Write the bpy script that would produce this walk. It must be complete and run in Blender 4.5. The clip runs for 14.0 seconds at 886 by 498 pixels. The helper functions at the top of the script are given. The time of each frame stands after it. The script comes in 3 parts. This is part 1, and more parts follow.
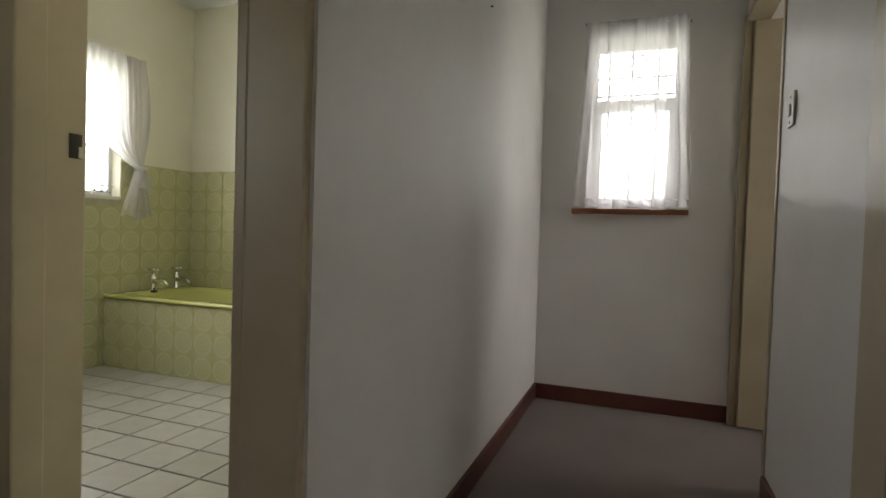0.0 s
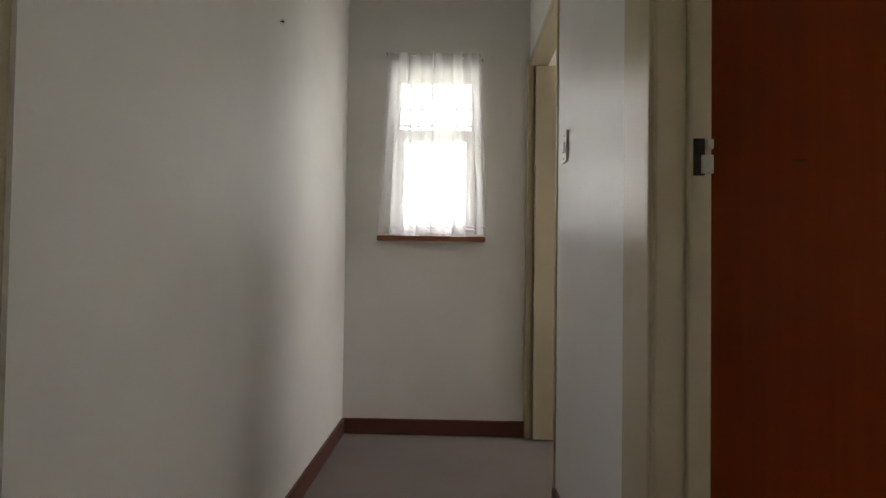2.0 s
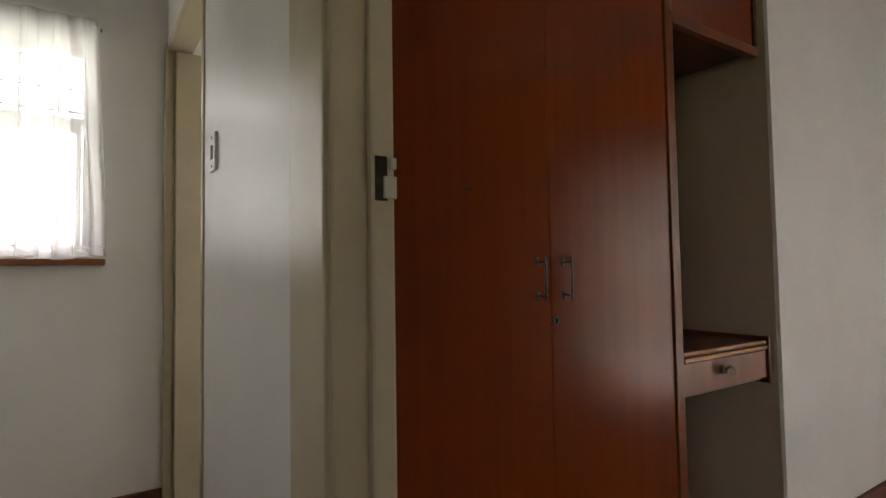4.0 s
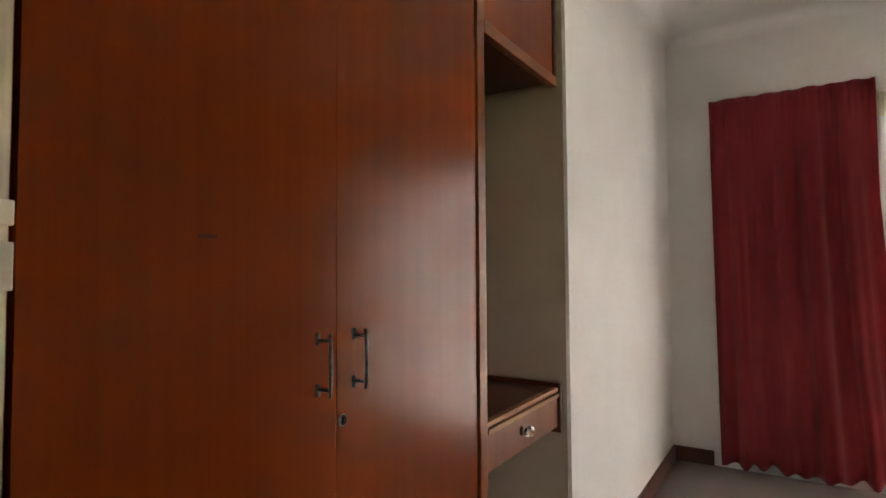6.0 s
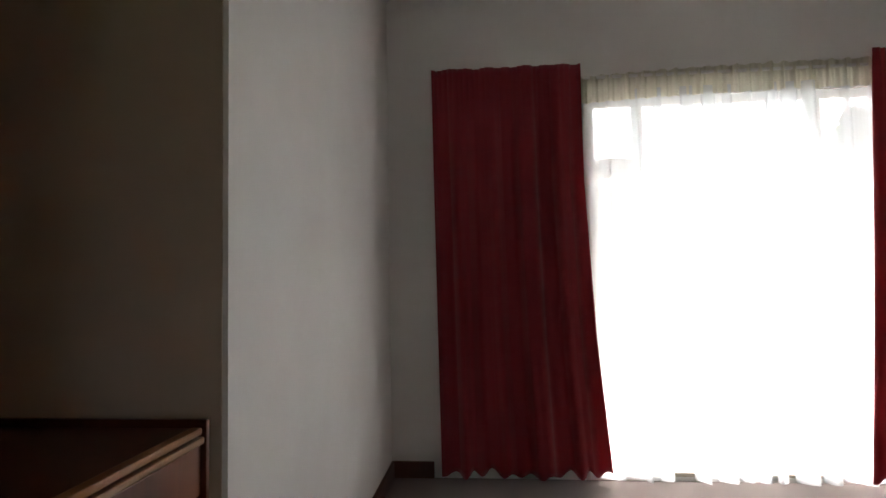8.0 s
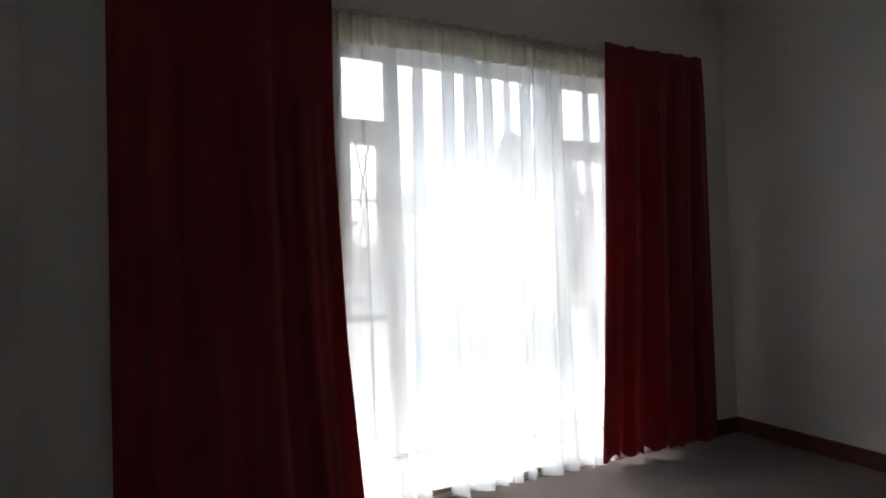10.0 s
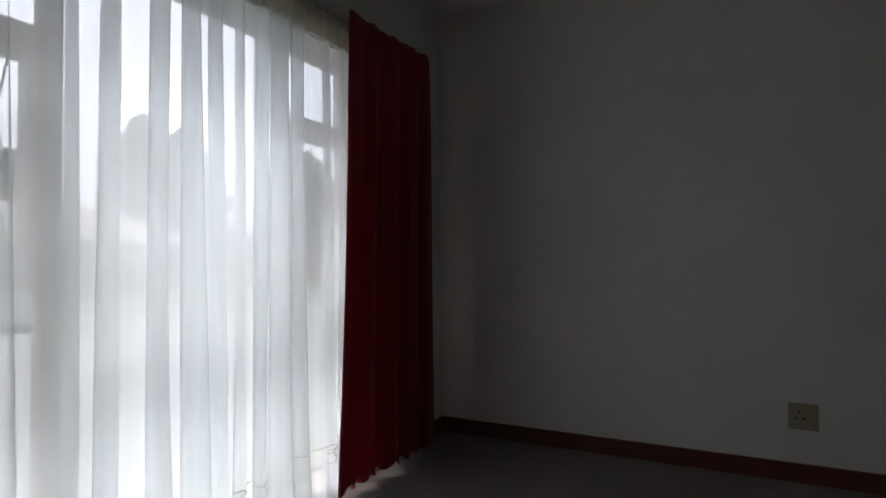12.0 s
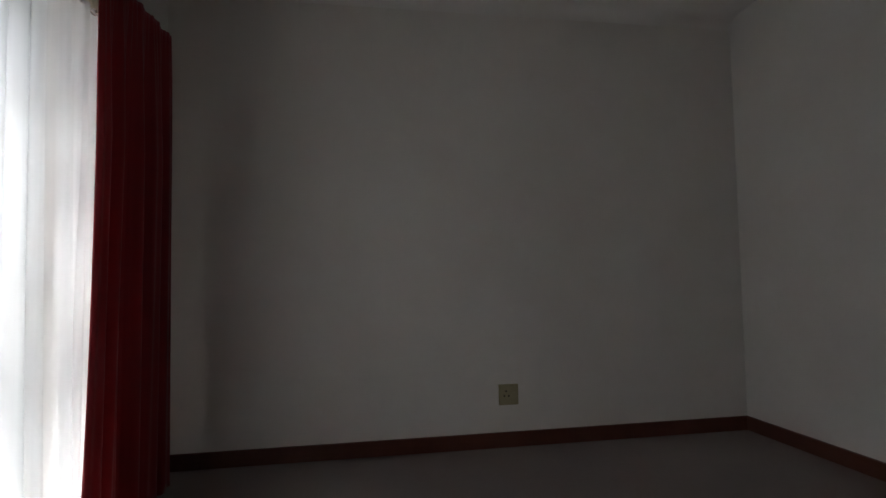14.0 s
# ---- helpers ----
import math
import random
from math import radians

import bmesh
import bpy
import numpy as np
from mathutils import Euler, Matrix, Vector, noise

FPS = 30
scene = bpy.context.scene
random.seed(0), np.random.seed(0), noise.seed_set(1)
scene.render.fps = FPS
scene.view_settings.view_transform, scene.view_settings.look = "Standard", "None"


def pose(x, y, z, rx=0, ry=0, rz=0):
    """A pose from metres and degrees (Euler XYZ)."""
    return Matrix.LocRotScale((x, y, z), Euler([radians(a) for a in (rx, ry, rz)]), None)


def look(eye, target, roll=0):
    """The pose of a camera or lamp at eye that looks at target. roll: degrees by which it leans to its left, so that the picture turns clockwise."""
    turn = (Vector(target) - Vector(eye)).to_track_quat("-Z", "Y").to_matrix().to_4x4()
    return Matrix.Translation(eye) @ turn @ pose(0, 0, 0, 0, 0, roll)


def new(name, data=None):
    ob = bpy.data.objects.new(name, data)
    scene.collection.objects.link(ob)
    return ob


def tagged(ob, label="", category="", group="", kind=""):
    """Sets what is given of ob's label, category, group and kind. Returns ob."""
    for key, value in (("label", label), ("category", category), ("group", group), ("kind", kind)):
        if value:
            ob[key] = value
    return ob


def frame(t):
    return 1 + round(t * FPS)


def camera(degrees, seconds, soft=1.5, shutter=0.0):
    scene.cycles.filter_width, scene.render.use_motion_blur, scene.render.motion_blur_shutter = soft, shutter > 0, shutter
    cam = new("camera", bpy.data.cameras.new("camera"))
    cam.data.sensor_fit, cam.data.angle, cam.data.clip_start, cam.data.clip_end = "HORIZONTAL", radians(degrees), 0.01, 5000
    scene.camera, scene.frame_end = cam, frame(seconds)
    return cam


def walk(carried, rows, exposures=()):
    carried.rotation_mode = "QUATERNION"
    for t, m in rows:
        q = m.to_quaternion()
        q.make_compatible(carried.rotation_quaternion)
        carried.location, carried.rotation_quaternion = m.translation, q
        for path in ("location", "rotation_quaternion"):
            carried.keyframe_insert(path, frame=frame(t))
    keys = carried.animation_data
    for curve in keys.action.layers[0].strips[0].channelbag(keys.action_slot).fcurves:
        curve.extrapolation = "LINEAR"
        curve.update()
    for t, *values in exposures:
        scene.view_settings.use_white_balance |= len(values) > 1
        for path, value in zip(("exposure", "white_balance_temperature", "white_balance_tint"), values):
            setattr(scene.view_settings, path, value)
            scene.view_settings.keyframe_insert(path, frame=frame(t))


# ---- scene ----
cam = camera(78.21, 14.0)
# seconds, x, y, z, yaw, pitch, roll
PATH = [
    (0, -0.058, -0.000, 0.928, 20.21, -1.64, -1.82),
    (0.5, -0.038, 0.000, 0.954, 19.77, -1.14, -1.80),
    (1, -0.017, 0.023, 0.958, 17.56, -0.50, -1.68),
    (1.5, -0.008, 0.075, 0.953, 11.02, 0.37, -1.33),
    (2, -0.013, 0.114, 0.951, 1.19, 1.33, -0.80),
    (2.5, -0.017, 0.156, 0.955, -8.59, 2.25, -0.27),
    (3, 0.018, 0.235, 0.978, -17.73, 2.83, 0.36),
    (3.2, 0.031, 0.267, 0.988, -21.33, 3.05, 0.59),
    (5.3, 0.158, 0.615, 1.081, -49.13, 1.84, 0.51),
    (5.5, 0.202, 0.643, 1.112, -51.13, 2.16, 0.61),
    (6, 0.322, 0.698, 1.143, -57.31, 2.27, 0.35),
    (6.5, 0.437, 0.743, 1.128, -64.82, 2.51, 0.75),
    (7, 0.580, 0.785, 1.111, -72.54, 2.57, 0.75),
    (7.5, 0.805, 0.799, 1.070, -79.02, 2.68, 1.04),
    (8, 1.023, 0.797, 1.039, -84.93, 2.90, 1.02),
    (8.5, 1.197, 0.818, 1.017, -92.52, 2.72, 1.15),
    (11, 2.059, 0.870, 0.994, -133.62, 1.70, 1.02),
    (11.5, 2.214, 0.859, 0.998, -143.74, 1.68, 0.66),
    (12, 2.360, 0.845, 0.988, -152.59, 1.60, 0.66),
    (12.5, 2.501, 0.878, 0.970, -162.94, 2.12, 0.42),
    (13, 2.648, 0.920, 0.955, -172.58, 2.46, 0.57),
    (13.5, 2.803, 0.936, 0.952, -181.12, 2.90, 0.94),
    (14, 2.951, 0.961, 0.959, -189.73, 2.99, 1.02),
]
EXPOSURES = [(0, 2.65, 6700, 13), (1.5, 2.72, 6700, 13), (2.5, 3.1, 6700, 13), (3.5, 3.1, 6800, 13), (5.5, 3.52, 7000, 13), (6, 4.0, 7050, 13), (6.5, 4.2, 6950, 13), (7.5, 3.45, 6600, 13), (8.5, 2.45, 6250, 12), (11, 1.22, 6000, 11), (12, .78, 5950, 11), (12.5, .48, 5950, 10), (13.2, .82, 6000, 11), (14, 1.38, 6250, 12)]
walk(cam, [(t, pose(x, y, z, 90 + p, r, a)) for t, x, y, z, a, p, r in PATH], EXPOSURES)

# ---- daylight: bright overcast sky ----
world = bpy.data.worlds.new("overcast")
world.use_nodes = True
scene.world = world
nt = world.node_tree
sky = nt.nodes.new("ShaderNodeTexSky")
sky.sky_type = 'NISHITA'
sky.sun_disc = False
sky.sun_elevation, sky.sun_rotation = radians(58), radians(110)
sky.air_density, sky.dust_density, sky.ozone_density = 1.0, 6.0, 0.5
hs = nt.nodes.new("ShaderNodeHueSaturation")
hs.inputs["Saturation"].default_value = 0.3
nt.links.new(sky.outputs[0], hs.inputs["Color"])
nt.links.new(hs.outputs[0], nt.nodes["Background"].inputs[0])
nt.nodes["Background"].inputs[1].default_value = 0.15
sun = new("sun", bpy.data.lights.new("sun", 'SUN'))
sun.data.energy, sun.data.angle, sun.data.color = 1.3, radians(18), (1, 0.95, 0.88)
sun.matrix_world = look((14, -5, 25), (0, 0, 0))


def sky_panel(name, eye, target, w, h, watts):
    """Daylight of a window that opens on a bright sky; the hall's is added."""
    o = new(name, bpy.data.lights.new(name, 'AREA'))
    o.data.shape, o.data.size, o.data.size_y, o.data.energy = 'RECTANGLE', w, h, watts
    o.data.color = (.97, 1, .98)
    o.matrix_world = look(eye, target)


sky_panel("bathroom_daylight", (-3.56, 1.95, 1.53), (0, 1.95, 1.43), 1.5, .9, 3.9)
sky_panel("passage_daylight", (-.13, 3.40, 1.57), (-.13, 0, 1.47), .5, .95, 1.1)
# added fill lamp for the hall, at an invented opening out of view
sky_panel("hall_fill", (-2.6, -.9, 1.5), (0, -.9, 1.4), 1.2, 1.2, .12)
sky_panel("side_room_daylight", (2.46, 2.7, 1.5), (0, 2.7, 1.1), 1.1, 1.1, .6)


# ---- materials ----
def nodes_of(name):
    m = bpy.data.materials.new(name)
    m.use_nodes = True
    t = m.node_tree
    return m, t, t.nodes["Principled BSDF"], t.nodes, t.links


def ramp(t, fac, a, b, lo=0.3, hi=0.7):
    r = t.nodes.new("ShaderNodeValToRGB")
    r.color_ramp.elements[0].position, r.color_ramp.elements[1].position = lo, hi
    r.color_ramp.elements[0].color, r.color_ramp.elements[1].color = (*a, 1), (*b, 1)
    t.links.new(fac, r.inputs[0])
    return r.outputs[0]


def noise_at(t, scale, stretch=(1, 1, 1), detail=4.0, out="Object", rough=0.6):
    co = t.nodes.new("ShaderNodeTexCoord")
    mp = t.nodes.new("ShaderNodeMapping")
    mp.inputs["Scale"].default_value = stretch
    n = t.nodes.new("ShaderNodeTexNoise")
    n.inputs["Scale"].default_value, n.inputs["Detail"].default_value = scale, detail
    n.inputs["Roughness"].default_value = rough
    t.links.new(co.outputs[out], mp.inputs[0])
    t.links.new(mp.outputs[0], n.inputs["Vector"])
    return n.outputs["Fac"]


def bump(t, bsdf, fac, strength, dist):
    b = t.nodes.new("ShaderNodeBump")
    b.inputs["Strength"].default_value, b.inputs["Distance"].default_value = strength, dist
    t.links.new(fac, b.inputs["Height"])
    t.links.new(b.outputs[0], bsdf.inputs["Normal"])


def mixed(t, a, b, fac=0.5, mode='MULTIPLY'):
    m = t.nodes.new("ShaderNodeMix")
    m.data_type, m.blend_type = 'RGBA', mode
    m.inputs[0].default_value = fac
    t.links.new(a, m.inputs[6])
    t.links.new(b, m.inputs[7])
    return m.outputs[2]


def plain(name, a, b, rough=0.6, scale=6.0, grain=120.0, relief=0.0005, metal=0.0, strength=0.4, spec=0.5):
    """Two tones at a large scale, fine relief at a small one."""
    m, t, p, n, l = nodes_of(name)
    l.new(ramp(t, noise_at(t, scale), a, b), p.inputs["Base Color"])
    p.inputs["Roughness"].default_value, p.inputs["Metallic"].default_value = rough, metal
    p.inputs["Specular IOR Level"].default_value = spec
    if relief:
        bump(t, p, noise_at(t, grain), strength, relief)
    return m


WHITE_WALL = plain("white_wall_paint", (.74, .715, .68), (.80, .78, .75), .55, 2.2, 90, .0008, strength=.25, spec=.35)
GLOSS_WALL = plain("white_enamel_wall", (.72, .70, .68), (.77, .755, .74), .36, 2.5, 14, .0012, strength=.12, spec=.15)
BATH_WALL = plain("bathroom_wall_paint", (.69, .67, .53), (.75, .73, .60), .45, 2.0, 80, .001)
CEILING = plain("ceiling_paint", (.77, .755, .73), (.82, .81, .79), .7, 1.5, 60, .001)
CREAM = plain("cream_enamel", (.455, .385, .26), (.515, .44, .305), .34, 5, 45, .0006, strength=.25)
SKIRT = plain("red_brown_skirting", (.10, .031, .021), (.14, .045, .03), .38, 9, 70, .0008)
STEEL_DARK = plain("dark_steel", (.03, .025, .022), (.07, .055, .045), .45, 60, 200, .0003, .8)
STEEL_PALE = plain("painted_strike", (.5, .47, .38), (.62, .58, .48), .4, 60, 200, .0004, .2)
CHROME = plain("chrome", (.72, .72, .7), (.8, .8, .78), .12, 30, 0, 0, 1.0)
BRONZE = plain("worn_bronze", (.07, .05, .04), (.2, .16, .13), .32, 80, 150, .0003, .9)
# tan chosen for unseen hall walls so they throw warm light on the frames
BOUNCE_WALL = plain("tan_bounce_paint", (.40, .27, .17), (.47, .32, .21), .6, 2.0, 80, .0008)
SWITCH = plain("white_plastic", (.72, .71, .68), (.76, .75, .72), .3, 12, 0, 0)
SOCKET = plain("ivory_plastic", (.42, .38, .24), (.47, .425, .27), .35, 12, 0, 0)
BLACK = plain("black_gap", (.01, .01, .01), (.02, .018, .016), .7, 20, 0, 0)
FRAME = plain("window_frame_paint", (.38, .325, .265), (.47, .41, .34), .45, 8, 90, .0005)
FRAME_WHITE = plain("white_window_frame", (.68, .67, .62), (.76, .75, .70), .4, 8, 90, .0005)
BAR = plain("white_steel_bar", (.66, .65, .62), (.74, .73, .70), .4, 30, 0, 0)
GROUT = plain("dark_grout", (.035, .03, .024), (.08, .065, .052), .9, 14, 200, .001)
WALL_GROUT = plain("pale_grout", (.36, .34, .24), (.46, .43, .31), .85, 9, 200, .001)
BATH = plain("primrose_enamel", (.50, .50, .17), (.55, .55, .20), .14, 3, 0, 0)
SCUFF = plain("scuffed_varnish", (.06, .014, .007), (.09, .022, .01), .65, 60, 0, 0, spec=.1)
# tan holds the shade inside the niche as colour
SHADE_TAN = plain("niche_shade_tan", (.44, .355, .265), (.50, .405, .305), .5, 3, 60, .0006)
SILL = plain("varnished_sill", (.20, .075, .035), (.30, .12, .055), .3, 12, 60, .0005)
THREAD = plain("grey_thread", (.30, .29, .27), (.38, .36, .33), .8, 50, 0, 0)
GRASS = plain("lawn", (.10, .14, .055), (.20, .23, .10), .9, .8, 25, .02)
PAVING = plain("pale_concrete_paving", (.21, .207, .197), (.28, .274, .26), .85, .9, 40, .003)
ASPHALT = plain("asphalt", (.12, .117, .11), (.17, .165, .157), .85, .7, 60, .004)
# foliage green lightened so the colour itself carries haze and glare
HAZED_LEAF = plain("hazed_leaves", (.08, .10, .06), (.12, .145, .095), .7, 1.5, 10, 0)
BARK = plain("bark", (.09, .07, .05), (.16, .12, .09), .9, 5, 20, .01)
BRICKS = plain("painted_brick", (.58, .54, .48), (.66, .62, .56), .8, 1.2, 40, .003)
ROOF = plain("roof_tile", (.28, .26, .24), (.36, .33, .31), .8, 2, 30, .004)
CAR = plain("white_car_paint", (.62, .63, .64), (.68, .69, .70), .2, 3, 0, 0)
RUBBER = plain("rubber", (.02, .02, .02), (.03, .03, .03), .7, 20, 0, 0)
DARK_GLASS = plain("car_glass", (.02, .025, .03), (.03, .035, .04), .08, 4, 0, 0)


def make_carpet():
    m, t, p, n, l = nodes_of("taupe_carpet")
    big = ramp(t, noise_at(t, 1.6), (.180, .140, .128), (.240, .190, .174), .25, .75)
    fine = ramp(t, noise_at(t, 320, detail=2), (.72, .72, .72), (1, 1, 1))
    l.new(mixed(t, big, fine, .8), p.inputs["Base Color"])
    p.inputs["Roughness"].default_value = .95
    p.inputs["Specular IOR Level"].default_value = .1
    p.inputs["Sheen Weight"].default_value = .25
    bump(t, p, noise_at(t, 260, detail=3), .6, .004)
    return m


def make_wood(name, dark, light, rough, grain=(55, 55, 1.6), spec=.24):
    """Vertical veneer: long grain streaks along z, broad colour bands, soft varnish."""
    m, t, p, n, l = nodes_of(name)
    streak = ramp(t, noise_at(t, 1.0, grain, 7, rough=.65), dark, light, .05, .95)
    broad = ramp(t, noise_at(t, 1.0, (4, 4, .35), 2, rough=.45), (.74, .66, .6), (1, 1, 1), .05, .95)
    l.new(mixed(t, streak, broad, .75), p.inputs["Base Color"])
    p.inputs["Roughness"].default_value = rough
    p.inputs["Specular IOR Level"].default_value = spec
    p.inputs["Specular Tint"].default_value = (1, .86, .68, 1)
    bump(t, p, noise_at(t, 1.0, (9, 9, .8), 3), .03, .0008)
    return m


def make_cloth(name, dark, light, through_light):
    m, t, p, n, l = nodes_of(name)
    col = ramp(t, noise_at(t, 1.0, (5, 5, .9), 2), dark, light, .2, .8)
    weave = ramp(t, noise_at(t, 420, (1, 1, 1), 2), (.78, .78, .78), (1, 1, 1))
    col = mixed(t, col, weave, .7)
    l.new(col, p.inputs["Base Color"])
    p.inputs["Roughness"].default_value = .85
    p.inputs["Specular IOR Level"].default_value = .15
    p.inputs["Sheen Weight"].default_value = .3
    bump(t, p, noise_at(t, 500, detail=2), .3, .0008)
    tr = n.new("ShaderNodeBsdfTranslucent")
    l.new(col, tr.inputs[0])
    mx = n.new("ShaderNodeMixShader")
    mx.inputs[0].default_value = through_light
    l.new(p.outputs[0], mx.inputs[1])
    l.new(tr.outputs[0], mx.inputs[2])
    l.new(mx.outputs[0], n["Material Output"].inputs[0])
    return m


def make_net(name, tint, clear, streaks=(26, 26, .5), spread=.08):
    """Sheer net: open weave lets part of the view through, threads scatter the rest."""
    m, t, p, n, l = nodes_of(name)
    col = ramp(t, noise_at(t, 1.0, (6, 6, 1.0), 3), tuple(c * .93 for c in tint), tint)
    di = n.new("ShaderNodeBsdfDiffuse")
    tl = n.new("ShaderNodeBsdfTranslucent")
    l.new(col, di.inputs[0])
    l.new(col, tl.inputs[0])
    half = n.new("ShaderNodeMixShader")
    half.inputs[0].default_value = .82
    l.new(di.outputs[0], half.inputs[1])
    l.new(tl.outputs[0], half.inputs[2])
    cl = n.new("ShaderNodeBsdfTransparent")
    mx = n.new("ShaderNodeMixShader")
    f = n.new("ShaderNodeMapRange")
    f.inputs[1].default_value, f.inputs[2].default_value = .3, .7
    f.inputs[3].default_value, f.inputs[4].default_value = max(0, clear - spread), clear + spread
    l.new(noise_at(t, 1.0, streaks, 3), f.inputs[0])
    l.new(f.outputs[0], mx.inputs[0])
    l.new(half.outputs[0], mx.inputs[1])
    l.new(cl.outputs[0], mx.inputs[2])
    l.new(mx.outputs[0], n["Material Output"].inputs[0])
    return m


def make_tile_pattern():
    """Glazed tile with a pale lacy medallion printed on it; the tile lies in its own x-y plane."""
    m, t, p, n, l = nodes_of("medallion_tile_glaze")
    co = n.new("ShaderNodeTexCoord")
    ln = n.new("ShaderNodeVectorMath")
    ln.operation = 'LENGTH'
    l.new(co.outputs["Object"], ln.inputs[0])
    r = n.new("ShaderNodeValToRGB")
    r.color_ramp.interpolation = 'EASE'
    el = r.color_ramp.elements
    el[0].position, el[0].color = 0.0, (.8, .8, .8, 1)
    el[1].position, el[1].color = 1.0, (.1, .1, .1, 1)
    for pos, c in ((.28, .35), (.42, .8), (.60, .45), (.80, .95), (.90, .95), (.95, .15)):
        e = el.new(pos)
        e.color = (c, c, c, 1)
    sc = n.new("ShaderNodeMath")
    sc.operation = 'DIVIDE'
    sc.inputs[1].default_value = .075
    l.new(ln.outputs["Value"], sc.inputs[0])
    l.new(sc.outputs[0], r.inputs[0])
    lace = ramp(t, noise_at(t, 110, detail=3), (.3, .3, .3), (1, 1, 1), .35, .65)
    l.new(ramp(t, mixed(t, r.outputs[0], lace, .55), (.465, .46, .245), (.535, .53, .335), .1, .85), p.inputs["Base Color"])
    p.inputs["Roughness"].default_value = .16
    return m


def make_floor_tile():
    m, t, p, n, l = nodes_of("white_floor_tile")
    oi = n.new("ShaderNodeObjectInfo")
    a = ramp(t, oi.outputs["Random"], (.41, .398, .36), (.47, .458, .42), 0, 1)
    b = ramp(t, noise_at(t, 14), (.85, .84, .82), (1, 1, 1))
    l.new(mixed(t, a, b, .8), p.inputs["Base Color"])
    p.inputs["Roughness"].default_value = .28
    bump(t, p, noise_at(t, 30), .15, .001)
    return m


def make_glass(name, tint=(1, 1, 1)):
    m, t, p, n, l = nodes_of(name)
    p.inputs["Base Color"].default_value = (*tint, 1)
    p.inputs["Roughness"].default_value, p.inputs["IOR"].default_value = 0.0, 1.45
    p.inputs["Transmission Weight"].default_value = 1.0
    return m


CARPET = make_carpet()
VENEER = make_wood("kiaat_veneer", (.160, .025, .0042), (.235, .045, .0075), .21, (38, 38, .9), .15)
VENEER_EDGE = make_wood("kiaat_edge", (.15, .036, .010), (.23, .062, .019), .3)
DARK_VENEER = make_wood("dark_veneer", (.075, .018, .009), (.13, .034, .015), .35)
DRAWER_WOOD = make_wood("striped_drawer_veneer", (.085, .019, .006), (.30, .085, .028), .34, (24, 24, .5))
LIP_WOOD = make_wood("pale_lip", (.27, .11, .038), (.38, .17, .065), .35, (3, 60, 60))
RED = make_cloth("red_curtain_cloth", (.29, .027, .036), (.41, .040, .053), .31)
NET = make_net("white_net", (.89, .92, .93), .37, (17, 17, .22), .05)
NET_HEAD = make_net("cream_net_heading", (.74, .71, .58), .12)
NET_SMALL = make_net("white_voile", (.88, .87, .88), .42)
TILE = make_tile_pattern()
FLOOR_TILE = make_floor_tile()
GLASS = make_glass("window_glass")
KNOB_GLASS = make_glass("cut_glass", (.9, .92, .95))


# ---- builders ----
def add_box(bm, x0, x1, y0, y1, z0, z1, bevel=0.0):
    r = bmesh.ops.create_cube(bm, size=1)
    for v in r["verts"]:
        v.co = ((x0 + x1) / 2 + v.co.x * (x1 - x0), (y0 + y1) / 2 + v.co.y * (y1 - y0), (z0 + z1) / 2 + v.co.z * (z1 - z0))
    if bevel:
        es = list({e for v in r["verts"] for e in v.link_edges})
        bmesh.ops.bevel(bm, geom=es, offset=bevel, segments=2, affect='EDGES', profile=.6)
    return bm


def boxes(*rows, bevel=0.0):
    bm = bmesh.new()
    for r in rows:
        add_box(bm, *r, bevel=bevel)
    return bm


def add_tube(bm, points, radius, sides=8, closed_ends=True):
    """A round bar along a line of points; radius a number or one for each point."""
    pts = [Vector(p) for p in points]
    rings = []
    for i, p in enumerate(pts):
        d = (pts[min(i + 1, len(pts) - 1)] - pts[max(i - 1, 0)]).normalized()
        side = d.cross(Vector((0, 0, 1)) if abs(d.z) < .9 else Vector((1, 0, 0))).normalized()
        up = side.cross(d)
        r = radius[i] if isinstance(radius, (list, tuple)) else radius
        rings.append([bm.verts.new(p + (side * math.cos(k * math.tau / sides) + up * math.sin(k * math.tau / sides)) * r) for k in range(sides)])
    for a, b in zip(rings, rings[1:]):
        for k in range(sides):
            bm.faces.new((a[k], a[(k + 1) % sides], b[(k + 1) % sides], b[k]))
    if closed_ends:
        bm.faces.new(rings[0][::-1])
        bm.faces.new(rings[-1])
    return bm


def tube(points, radius, sides=8):
    bm = add_tube(bmesh.new(), points, radius, sides)
    return bm


def lathe(profile, place, axis=(0, 0, 1), sides=20):
    """A turned shape: rows of (radius, height) about an axis through place."""
    bm = bmesh.new()
    q = Vector((0, 0, 1)).rotation_difference(Vector(axis)).to_matrix()
    rings = [[bm.verts.new(Vector(place) + q @ Vector((r * math.cos(k * math.tau / sides), r * math.sin(k * math.tau / sides), h))) for k in range(sides)] for r, h in profile]
    for a, b in zip(rings, rings[1:]):
        for k in range(sides):
            bm.faces.new((a[k], a[(k + 1) % sides], b[(k + 1) % sides], b[k]))
    bm.faces.new(rings[0][::-1])
    bm.faces.new(rings[-1])
    return bm


def sheet(fn, nu, nv):
    """A cloth surface from fn(u, v) with u, v from 0 to 1."""
    bm = bmesh.new()
    g = [[bm.verts.new(fn(i / nu, j / nv)) for i in range(nu + 1)] for j in range(nv + 1)]
    for j in range(nv):
        for i in range(nu):
            bm.faces.new((g[j][i], g[j][i + 1], g[j + 1][i + 1], g[j + 1][i]))
    return bm


def to_mesh(name, bm, material, smooth=False):
    bmesh.ops.recalc_face_normals(bm, faces=bm.faces)
    me = bpy.data.meshes.new(name)
    bm.to_mesh(me)
    bm.free()
    me.materials.append(material)
    if smooth:
        me.shade_smooth()
    return me


